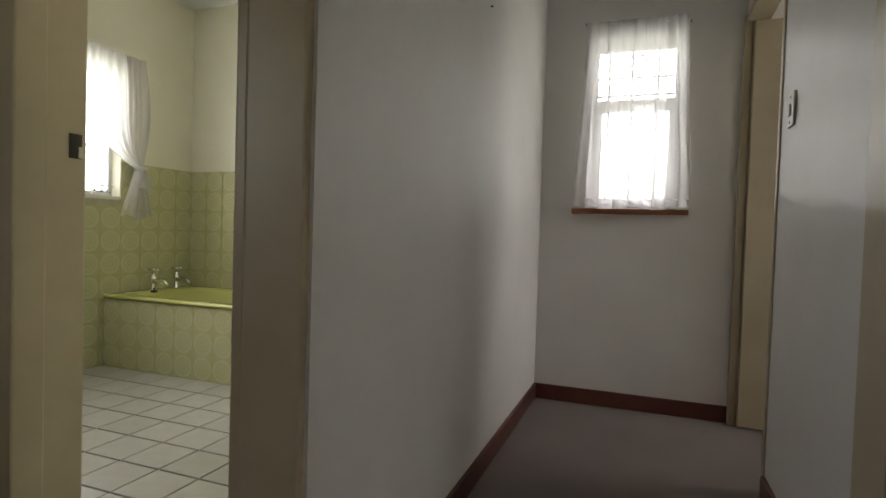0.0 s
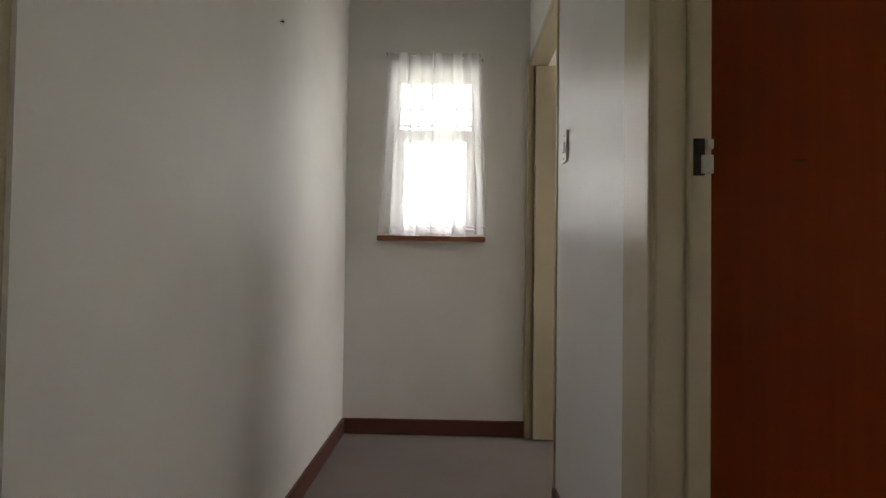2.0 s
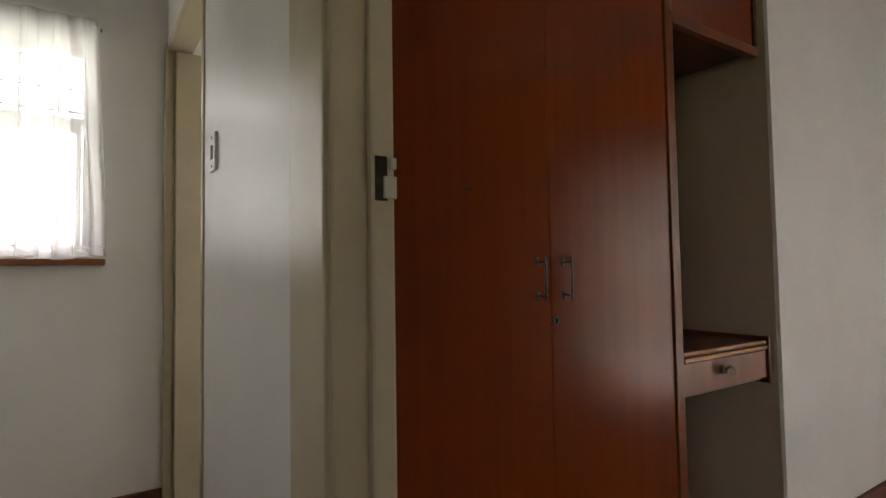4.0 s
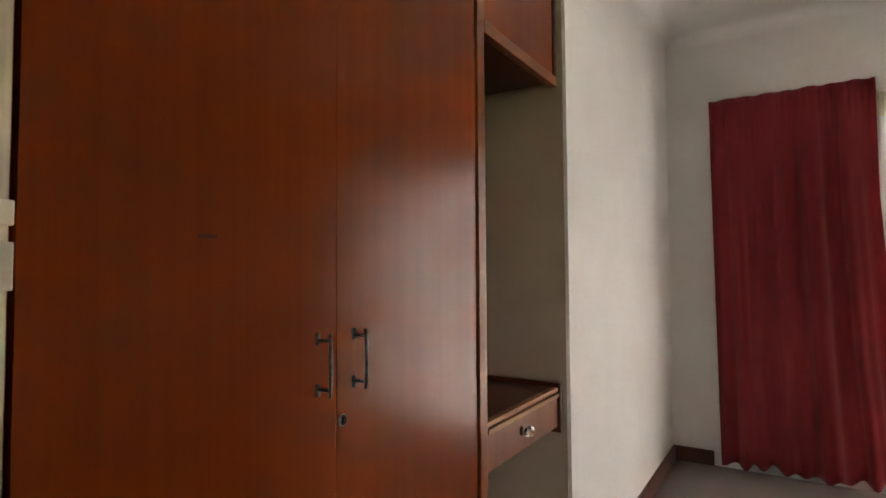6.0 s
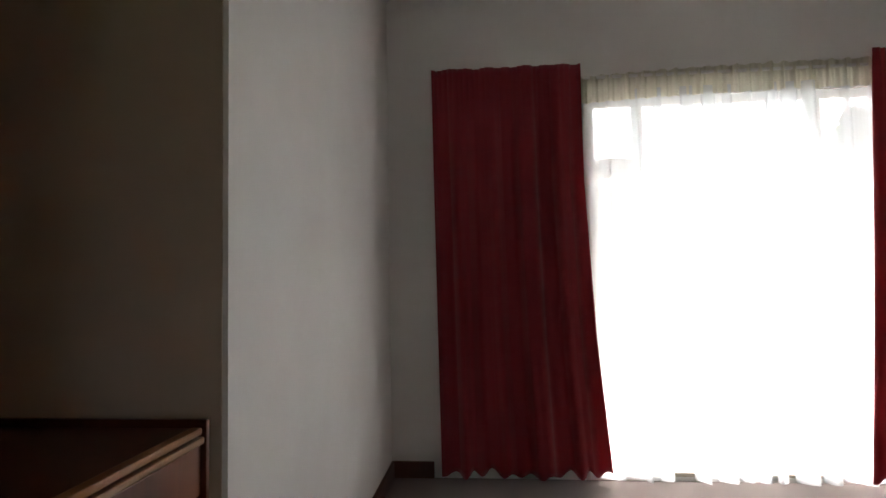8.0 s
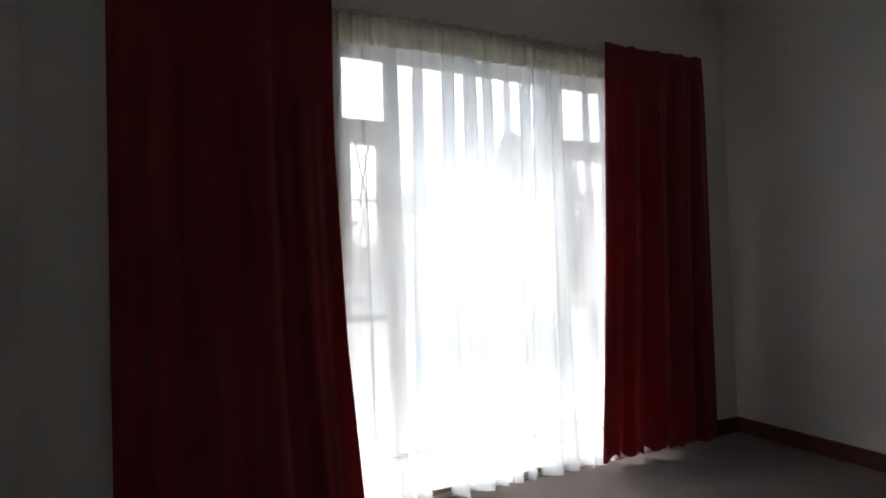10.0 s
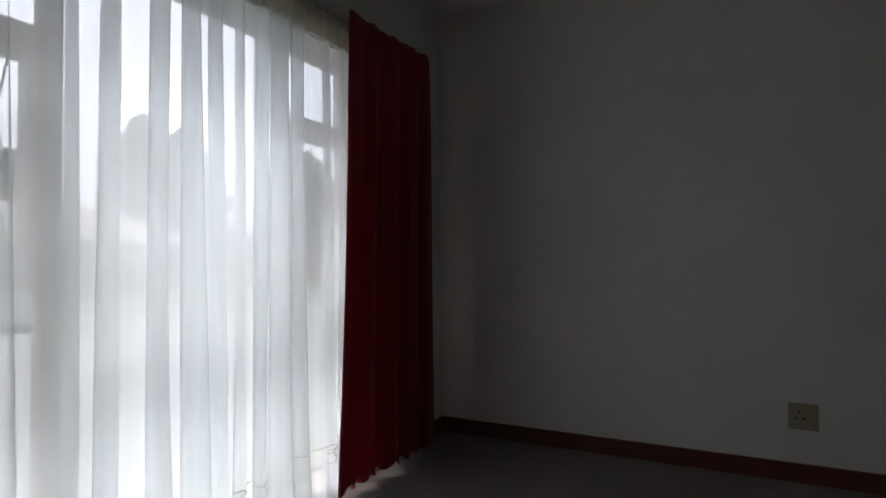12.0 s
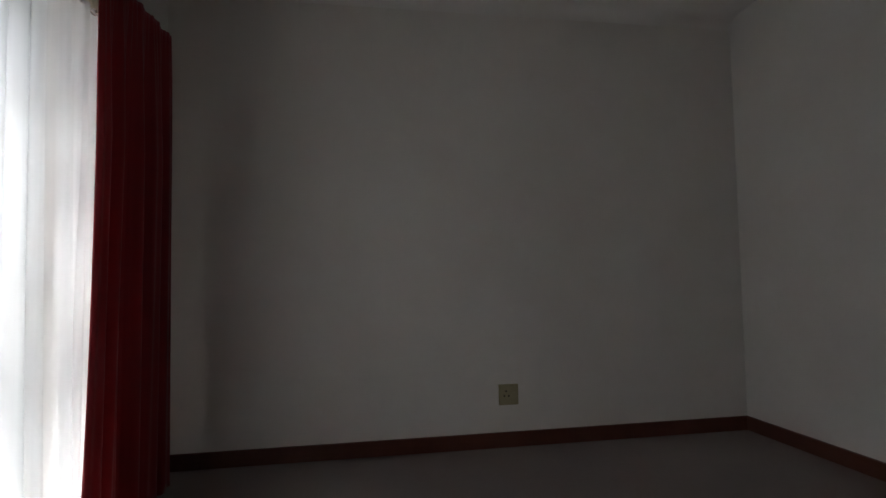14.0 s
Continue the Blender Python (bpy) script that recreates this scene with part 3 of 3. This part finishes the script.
for z0, z1 in ((0, .02), (2.10, 2.125), (2.515, 2.54)):
    part("shelf_board", boxes((.548, 1.507, YF + .022, 1.967, z0, z1)), VENEER_EDGE, cup)
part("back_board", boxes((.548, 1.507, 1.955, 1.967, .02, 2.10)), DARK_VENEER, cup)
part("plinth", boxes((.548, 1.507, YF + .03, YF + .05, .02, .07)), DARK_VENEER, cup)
ld = part("door", boxes((.552, 1.0115, YF, YF + .02, .075, 2.095), bevel=.0008), VENEER, cup)
rd = part("door", boxes((1.0125, 1.504, YF, YF + .02, .075, 2.095), bevel=.0008), VENEER, cup)
part("upper_door", boxes((.552, 1.0115, YF, YF + .02, 2.13, 2.51), bevel=.002), VENEER, cup)
part("upper_door", boxes((1.0125, 1.504, YF, YF + .02, 2.13, 2.51), bevel=.002), VENEER, cup)


def pull(x, parent):
    """Bar on two posts, ends turned past them."""
    bm = bmesh.new()
    add_tube(bm, [(x, YF - .028, .938), (x, YF - .030, .965), (x, YF - .031, .99), (x, YF - .030, 1.015), (x, YF - .028, 1.042)], [.0024, .0034, .0028, .0034, .0024], 8)
    for z in (.95, 1.03):
        add_tube(bm, [(x, YF + .001, z), (x, YF - .029, z)], .0027, 8)
    add_box(bm, x - .0045, x + .0045, YF - .002, YF + .001, .938, .958)
    add_box(bm, x - .0045, x + .0045, YF - .002, YF + .001, 1.022, 1.042)
    return part("handle", bm, BRONZE, parent, "worn bronze bar handle", True)


pull(.968, ld)
pull(1.055, rd)
lock = part("lock", lathe([(.011, 0), (.011, .003), (.008, .004), (.008, .002)], (1.026, YF + .001, .887), (0, -1, 0), 18), BRONZE, rd, "small round key escutcheon", True)
part("keyhole", boxes((1.0245, 1.0275, YF - .0045, YF - .001, .880, .893)), BLACK, lock)
part("scuff", boxes((.752, .780, YF - .0012, YF + .001, 1.188, 1.194), bevel=.0005), SCUFF, ld, "dark scuff mark in the varnish")

NX0, NX1 = 1.547, 2.052
vanity = thing("dressing_shelf", (1.8, 1.66, .63), "dark dressing shelf with one drawer in the niche", "shelf")
part("top", boxes((NX0, NX1 - .013, YF + .018, 1.956, .735, .757), bevel=.002), DARK_VENEER, vanity, "dark polished top")
part("lip", boxes((NX0, NX1 - .013, YF - .008, YF + .02, .728, .742), (NX0, NX1 - .013, YF - .003, YF + .02, .745, .759), bevel=.004), LIP_WOOD, vanity, "pale reeded front edge")
part("upstand", boxes((NX0, NX1 - .013, 1.942, 1.956, .757, .772)), DARK_VENEER, vanity)
part("side", boxes((NX1 - .012, NX1, YF - .010, 1.956, .612, .772), bevel=.002), DARK_VENEER, vanity)
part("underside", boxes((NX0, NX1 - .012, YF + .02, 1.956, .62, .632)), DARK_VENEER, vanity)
dr = part("drawer", boxes((NX0 + .002, NX1 - .014, YF, YF + .018, .632, .725), bevel=.002), DRAWER_WOOD, vanity, "striped veneer drawer front")
part("knob", lathe([(.006, 0), (.006, .012), (.012, .015), (.0155, .022), (.0165, .030), (.012, .037), (.004, .040)], (1.759, YF, .688), (0, -1, 0), 8), KNOB_GLASS, dr, "faceted clear glass knob")
part("knob_base", lathe([(.014, 0), (.013, .004), (.007, .006)], (1.759, YF + .001, .688), (0, -1, 0), 16), DARK_VENEER, dr)

over = thing("niche_cupboard", (1.8, 1.66, 1.76), "red-brown veneered overhead cupboard above the niche", "cupboard")
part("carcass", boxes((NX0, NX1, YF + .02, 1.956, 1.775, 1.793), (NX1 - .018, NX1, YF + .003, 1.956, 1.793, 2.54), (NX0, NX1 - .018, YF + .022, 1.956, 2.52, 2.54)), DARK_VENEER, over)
part("bottom_rail", boxes((NX0, NX1 + .004, YF - .006, YF + .018, 1.758, 1.792), bevel=.003), VENEER_EDGE, over)
part("end_stile", boxes((NX1 - .016, NX1 + .004, YF - .006, YF + .002, 1.793, 2.54), bevel=.002), DARK_VENEER, over)
part("door", boxes((NX0 + .003, NX1 - .02, YF, YF + .02, 1.796, 2.515), bevel=.002), VENEER, over)

sk = thing("wall_socket", (2.07, YS, .29), "ivory plastic wall socket with a switch", "socket")
part("plate", boxes((2.013, 2.127, YS - .001, YS + .010, .234, .350), bevel=.004), SOCKET, sk)
for x, z in ((2.085, .312), (2.095, .285), (2.070, .285)):
    part("pin_hole", lathe([(.005, 0), (.005, .0012)], (x, YS + .0095, z), (0, 1, 0), 12), BLACK, sk)
part("rocker", boxes((2.03, 2.05, YS + .009, YS + .015, .275, .305), bevel=.002), SOCKET, sk)

# ---- bedroom window ----
w3 = tagged(thing("window_3", (4.28, -.5, WB), "tall painted window with transoms, side casements and burglar bars", "window"), kind="structure")
FX0, FX1 = 4.07, 4.13
M1, M2 = (-.052, .002), (-.98, -.928)
part("window_frame", boxes((FX0, FX1, WY1 - .06, WY1, WB, WT), (FX0, FX1, WY0, WY0 + .06, WB, WT), (FX0 + .001, FX1 - .001, WY0 + .06, WY1 - .06, WT - .03, WT),
     (FX0 + .001, FX1 - .001, WY0 + .06, WY1 - .06, WB, WB + .035)), FRAME, w3)
for a, b in (M1, M2):
    part("mullion", boxes((FX0 + .002, FX1 - .002, a, b, WB + .035, WT - .03), bevel=.003), FRAME, w3)
BAYS = ((M1[1], WY1 - .06), (M2[1], M1[0]), (WY0 + .06, M2[0]))
for i, (a, b) in enumerate(BAYS):
    part("transom", boxes((FX0 + .004, FX1 - .004, a, b, .925, 1.018), bevel=.003), FRAME, w3)
    if i != 1:
        part("transom", boxes((FX0 + .004, FX1 - .004, a, b, 1.602, 1.675), bevel=.003), FRAME, w3)
        part("casement", boxes((FX0 - .02, FX0 + .02, a, a + .055, 1.022, 1.60), (FX0 - .02, FX0 + .02, b - .03, b, 1.022, 1.60),
             (FX0 - .019, FX0 + .019, a + .055, b - .03, 1.56, 1.60), (FX0 - .019, FX0 + .019, a + .055, b - .03, 1.022, 1.045), bevel=.003), FRAME, w3)
        for z in (1.585, 1.30, 1.015):
            part("burglar_bar", tube([(4.01, a - .03, z), (4.01, b + .03, z)], .0045, 6), BAR, w3)
        for k in (0, 1, 2):
            y = a + .03 + (b - a - .06) * k / 2
            part("burglar_bar", tube([(4.008, y, 1.585), (4.008, (a + b) / 2 + (.02 if k > 1 else -.02 if k < 1 else .05), 1.30), (4.008, y, 1.015)], .0035, 6), BAR, w3)
    for z0, z1 in ((WB + .035, .925), (1.02, 1.602), (1.675, WT - .03)) if i != 1 else ((WB + .035, .925), (1.018, WT - .03)):
        g = part("pane", boxes((4.099, 4.103, a, b, z0, z1)), GLASS, w3)
        g.visible_shadow = False
part("window_sill", boxes((XE + .002, FX0, WY0, WY1, WB, WB + .02), bevel=.004), FRAME, w3)

# ---- curtains of the bedroom ----
rail = thing("curtain_rail", (3.86, -.3, 2.0), "white double curtain rail on brackets", "curtain rail")
part("track", boxes((3.846, 3.858, -1.72, 1.03, 2.045, 2.06), bevel=.002), BAR, rail)
part("track", boxes((3.864, 3.876, -1.48, .45, 1.962, 1.976), (3.864, 3.876, -1.48, .45, 1.944, 1.950), bevel=.002), BAR, rail)
for y in (1.0, .5, -.3, -1.1, -1.6):
    part("bracket", boxes((3.85, XE, y - .008, y + .008, 2.047, 2.058)), BAR, rail)
for y in (.5, -.3, -1.1):
    part("bracket", boxes((3.87, XE, y - .008, y + .008, 1.964, 1.975)), BAR, rail)


def lerp(rows, z):
    """Linear between rows of (height, value), heights falling."""
    for (z0, a), (z1, b) in zip(rows, rows[1:]):
        if z >= z1:
            return a + (b - a) * (z0 - z) / (z0 - z1)
    return rows[-1][1]


def drape(left, right, top, bottom, folds, amp, seed, hem, x0, x1):
    rnd = random.Random(seed)
    ph = [rnd.uniform(0, 6.28) for _ in range(8)]

    def place(u, v):
        foot = bottom + hem * (.5 + .5 * math.sin(u * folds * 12.56 + ph[3])) * (.4 + .6 * math.sin(u * 5 + ph[5]) ** 2)
        z = top + (foot - top) * v + (.003 * math.sin(u * folds * 11 + ph[2]) if v < .01 else 0)
        a, b = lerp(left, z), lerp(right, z)
        s = math.sin(u * folds * 6.28 + ph[1] + .35 * math.sin(v * 2.2 + ph[4]))
        deep = math.copysign(abs(s) ** .75, s)
        grow = min(1, .25 + v * 2.5)
        d = amp * grow * min(1, .35 + 6 * (1 - u)) * (deep + .24 * math.sin(u * folds * 2.7 * 6.28 + ph[2] + .9 * v) + .4 * math.sin(u * folds * .41 * 6.28 + ph[6] + v))
        d += .003 * math.sin(u * folds * 6.3 * 6.28 + ph[7]) * max(0, 1 - 5 * v)
        return (x0 + (x1 - x0) * u * u - d, a + (b - a) * u + .006 * math.sin(u * folds * 6.28 + ph[0]) * v, z)
    return place


def red_curtain(left, right, seed, loc, x0, x1):
    c = thing("curtain", loc, "full-length pleated dark red curtain drawn to the side", "curtain", "red curtains")
    o = part("cloth", sheet(drape(left, right, 2.114, .030, 4.4, .026, seed, .042, x0, x1), 220, 60), RED, c, smooth=True)
    s = o.modifiers.new("thick", 'SOLIDIFY')
    s.thickness = .004
    return c


red_curtain([(2.12, 1.088), (0, 1.06)], [(2.12, .322), (1.5, .318), (.7, .280), (.05, .224), (0, .220)], 3, (3.80, .68, .03), 3.808, 3.812)
red_curtain([(2.12, -1.078), (1.0, -1.025), (0, -0.972)], [(2.12, -1.732), (1.9, -1.74), (1.0, -1.73), (0, -1.722)], 8, (3.80, -1.45, .03), 3.810, 3.77)

NETL, NETR = .38, -1.30
net = thing("net_curtain", (3.86, -.4, .01), "full-length white net curtain in soft folds before the tall window", "curtain", "net curtains")


def net_place(u, v):
    """Folds that double back on themselves, wider towards the floor."""
    z = 1.985 + (.010 - 1.985) * v
    w = 15 * math.tau * u + 1.6 * math.sin(u * 11 + .5) + .9 * math.sin(u * 29)
    big = 1.05 + .3 * math.sin(u * 19 + 1)
    edge = min(1, u * 8, (1 - u) * 8)
    k = min(1, u / .24)
    big *= .3 + .7 * k * k * (3 - 2 * k)
    y = NETL + (NETR - NETL) * u + edge * big * (.044 + .008 * v) * math.sin(w + .6 * math.sin(2.2 * v + u * 20) + .5 * v * math.sin(u * 47)) + .012 * v * math.sin(u * 23 + .4)
    d = edge * big * (.020 + .010 * v) * math.cos(w + .6) + .004 * math.sin(u * 210 + v) * (1 - v) + .006 * v * math.sin(u * 31 + 2)
    return (3.868 - d - .015 * edge * max(0, v - .9) / .1 * (1 + math.sin(u * 40)) * .5, y, z)


part("voile", sheet(net_place, 600, 40), NET, net, smooth=True)
part("heading", sheet(lambda u, v: (3.850 - .008 * math.sin(u * 160 + 2 * math.sin(u * 21)) - .004 * math.sin(u * 391), NETL + (NETR - NETL) * u, 2.088 + .006 * math.sin(u * 140) * (1 - v) - .035 * (1 - u) ** 3 - .14 * v), 420, 6), NET_HEAD, net,
     "gathered cream heading", True)


def on_net(u, z):
    p = net_place(u, (1.985 - z) / 1.973)
    return (p[0] - .004, p[1], z)


bm = bmesh.new()
for a, b, z in ((.15, .30, .205), (.33, .46, .20), (.48, .64, .19), (.66, .82, .215), (.84, .95, .20)):
    pts = [on_net(a + (b - a) * k / 28, z + .028 * math.sin(k / 28 * 3.1) + .006 * math.sin(k * .9)) for k in range(29)]
    add_tube(bm, pts, .0013, 5)
    for q in (0, 1):
        um = a + (b - a) * (.86 + .09 * q)
        add_tube(bm, [on_net(um + .009 * math.sin(k * math.tau / 12), z - .012 + .022 * math.cos(k * math.tau / 12) - .02 * q) for k in range(13)], .0012, 5)
part("embroidery", bm, THREAD, net, "grey embroidered hem line")

# ---- garden and street ----
structure("ground", boxes((-600, 600, -600, 600, -.9, -.36)), GRASS, "mown lawn and verge reaching into the distance", "ground")
structure("road", boxes((15.5, 22, -200, 200, -.36, -.33)), ASPHALT, "pale worn asphalt street", "road")
structure("driveway", boxes((5.2, 15.2, -60, 30, -.36, -.345)), PAVING, "pale paved forecourt", "paving")


def tree(x, y, h, spread, seed):
    rnd = random.Random(seed)
    t = thing("tree", (x, y, -.37), "tall green garden tree, leaves paled for haze", "tree", "street trees")
    bm = bmesh.new()
    add_tube(bm, [(x, y, -.4), (x + .1, y, h * .25), (x, y + .1, h * .55), (x, y, h * .85)], [h * .03, h * .022, h * .014, h * .005], 8)
    for k in range(9):
        a, z0 = rnd.uniform(0, 6.28), h * rnd.uniform(.2, .7)
        l = spread * rnd.uniform(.5, .8)
        add_tube(bm, [(x, y, z0), (x + l * .5 * math.cos(a), y + l * .5 * math.sin(a), z0 + h * .08), (x + l * math.cos(a), y + l * math.sin(a), z0 + h * .18)], [h * .01, h * .007, h * .002], 5)
    part("trunk", bm, BARK, t)
    verts, faces = [], []
    for k in range(2600):
        a, f = rnd.uniform(0, 6.28), rnd.random()
        z = h * (.16 + .84 * f)
        lump = .75 + .35 * math.sin(a * 3 + seed + f * 9) + .2 * math.sin(f * 23 + seed)
        r = spread * (1 - f) ** .6 * lump * math.sqrt(rnd.random()) + .15
        c = Vector((x + r * math.cos(a), y + r * math.sin(a), z))
        u = Vector((rnd.gauss(0, 1), rnd.gauss(0, 1), rnd.gauss(0, 1))).normalized()
        w = u.cross(Vector((rnd.gauss(0, 1), rnd.gauss(0, 1), rnd.gauss(0, 1)))).normalized()
        s = h * rnd.uniform(.02, .04)
        i = len(verts)
        verts += [c - u * s, c + w * s * .5, c + u * s, c - w * s * .5]
        faces.append((i, i + 1, i + 2, i + 3))
    me = bpy.data.meshes.new("crown")
    me.from_pydata([tuple(v) for v in verts], [], faces)
    me.materials.append(HAZED_LEAF)
    o = new("crown", me)
    o.parent, o.matrix_parent_inverse = t, Matrix.Translation(-t.location)
    return t


for x, y, h, sp, sd in ((36, -7, 6.5, 3.2, 1), (38, -15, 7.5, 3.6, 2), (35, -21, 10.5, 3.8, 3), (40, -28, 12, 4.5, 4), (36, -35, 11, 4.2, 5), (42, -44, 13, 5, 6), (38, -54, 12, 5, 7), (44, 4, 7, 3.5, 8), (42, 16, 8, 4, 9), (60, -72, 15, 6, 10)):
    tree(x, y, h, sp, sd)

hedge = thing("hedge", (26, -10, -.37), "clipped green street hedge, leaves paled for haze", "hedge")
verts, faces, rnd = [], [], random.Random(12)
for k in range(5000):
    c = Vector((26 + rnd.uniform(-.5, .5), rnd.uniform(-45, 25), -.36 + 1.35 * rnd.random() ** .7))
    u = Vector((rnd.gauss(0, 1), rnd.gauss(0, 1), rnd.gauss(0, 1))).normalized() * .16
    w = u.cross(Vector((rnd.gauss(0, 1), rnd.gauss(0, 1), 1))).normalized() * .09
    i = len(verts)
    verts += [c - u, c + w, c + u, c - w]
    faces.append((i, i + 1, i + 2, i + 3))
me = bpy.data.meshes.new("foliage")
me.from_pydata([tuple(v) for v in verts], [], faces)
me.materials.append(HAZED_LEAF)
o = new("foliage", me)
o.parent, o.matrix_parent_inverse = hedge, Matrix.Translation(-hedge.location)

house = thing("house", (31, -12, -.37), "single-storey painted brick house across the street", "house")
part("wall", boxes((29, 36, -20, -9.5, -.4, 2.3)), BRICKS, house)
bm = bmesh.new()
v = [bm.verts.new(p) for p in ((28.5, -20.6, 2.3), (36.5, -20.6, 2.3), (36.5, -8.9, 2.3), (28.5, -8.9, 2.3), (32.5, -17.5, 4.2), (32.5, -12, 4.2))]
for f in ((0, 1, 4), (1, 2, 5, 4), (2, 3, 5), (3, 0, 4, 5), (3, 2, 1, 0)):
    bm.faces.new([v[i] for i in f])
part("roof", bm, ROOF, house)
for y in (-18.3, -15.2, -12.0):
    wn = part("window", boxes((28.95, 29.0, y - .7, y + .7, .6, 1.8)), DARK_GLASS, house)
    part("window_frame", boxes((28.92, 28.97, y - .78, y - .7, .55, 1.85), (28.92, 28.97, y + .7, y + .78, .55, 1.85), (28.92, 28.97, y - .7, y + .7, 1.8, 1.85), (28.92, 28.97, y - .7, y + .7, .55, .6)), FRAME_WHITE, wn)


def parked_car(x, y, z):
    c = thing("car", (x, y, z), "white parked hatchback at the kerb across the street", "car")
    side = [(-2.0, .25), (-2.05, .6), (-1.95, .85), (-1.2, .95), (-.55, 1.4), (.7, 1.42), (1.45, .98), (1.95, .9), (2.05, .6), (2.0, .25)]
    bm = bmesh.new()
    rows = []
    for k, (dx, sc) in enumerate(((-.82, .96), (-.78, 1.0), (.78, 1.0), (.82, .96))):
        rows.append([bm.verts.new((x + dx * (.82 if h > 1.2 else 1), y + a * sc, z + h)) for a, h in side])
    for a, b in zip(rows, rows[1:]):
        for k in range(len(side)):
            j = (k + 1) % len(side)
            bm.faces.new((a[k], a[j], b[j], b[k]))
    bm.faces.new(rows[0][::-1])
    bm.faces.new(rows[-1])
    part("body", bm, CAR, c)
    for s in (-1, 1):
        bm = bmesh.new()
        q = [bm.verts.new((x + s * .835, y + a, z + h)) for a, h in ((-1.0, .98), (-.5, 1.32), (.6, 1.33), (1.2, 1.0))]
        q2 = [bm.verts.new((x + s * .60, v.co.y, v.co.z)) for v in q]
        bm.faces.new(q)
        bm.faces.new(q2[::-1])
        for k in range(4):
            bm.faces.new((q[k], q2[k], q2[(k + 1) % 4], q[(k + 1) % 4]))
        part("side_window", bm, DARK_GLASS, c)
        for a in (-1.3, 1.3):
            wl = part("wheel", lathe([(.2, -.09), (.31, -.09), (.32, 0), (.31, .09), (.2, .09)], (x + s * .75, y + a, z + .32), (1, 0, 0), 20), RUBBER, c)
            part("rim", lathe([(.19, -.1), (.2, .1)], (x + s * .75, y + a, z + .32), (1, 0, 0), 16), CHROME, wl)
    for s in (-1, 1):
        part("headlight", boxes((x + s * .6 - .15, x + s * .6 + .15, y + 1.96, y + 2.03, z + .6, z + .75), bevel=.02), SWITCH, c)


parked_car(16.6, -4.6, -.33)

# ---- tiles, last ----


def tile_mesh(name, size, thick, material, bevel):
    bm = boxes((-size / 2, size / 2, -size / 2, size / 2, -thick, 0))
    top = [e for e in bm.edges if all(v.co.z > -1e-6 for v in e.verts)]
    bmesh.ops.bevel(bm, geom=top, offset=bevel, segments=1, affect='EDGES')
    return to_mesh(name, bm, material)


def lay(me, parent, m):
    o = new("tile", me)
    o.parent = parent
    if parent.type == 'EMPTY':
        o.matrix_parent_inverse = Matrix.Translation(-parent.location)
    o.matrix_basis = m
    return o


bfloor = bpy.data.objects["bathroom_floor"]
ft = tile_mesh("floor_tile", .1905, .012, FLOOR_TILE, .0015)
rnd = random.Random(5)
for i in range(14):
    for j in range(8):
        x, y = -3.232 + .1975 * i, 1.052 + .2005 * j
        if y < BY + .05 and x < -.85:
            lay(ft, bfloor, pose(x, y, .0005 * rnd.random(), rnd.uniform(-.15, .15), rnd.uniform(-.15, .15)))
wt = tile_mesh("wall_tile", .1485, .006, TILE, .0012)
wwin, wback = bpy.data.objects["wall_bathroom_window"], bpy.data.objects["wall_bathroom_back"]
ROWS = 9
structure("trim_dado_window", boxes((BX, BX + .003, 1.0, BW0, 0, 1.335), (BX, BX + .003, BW1, BACK, 0, 1.335), (BX, BX + .003, BW0, BW1, 0, BZ0 - .02)), WALL_GROUT, "pale grout bed of the tiled dado", "tile bed")
structure("trim_dado_back", boxes((BX + .003, -.80, BACK - .003, BACK, 0, 1.335)), WALL_GROUT, "pale grout bed of the tiled dado", "tile bed")
for k in range(ROWS):
    z = 1.335 - .075 - .1495 * k
    for i in range(10):
        y = 3.187 - .1495 * i
        if y < BW1 and z > BZ0 - .09:
            continue
        lay(wt, wwin, pose(BX + .008, y, z, 90, 0, 90) @ pose(0, 0, 0, 0, 0, rnd.uniform(-.3, .3)))
    for i in range(9):
        lay(wt, wback, pose(BX + .083 + .1495 * i, BACK - .008, z, 90, 0, 0))
for k in range(3):
    for i in range(11):
        o = lay(wt, panel, pose(BX + .083 + .1495 * i, BY + .005, .366 - .1455 * k, 90, 0, 0))
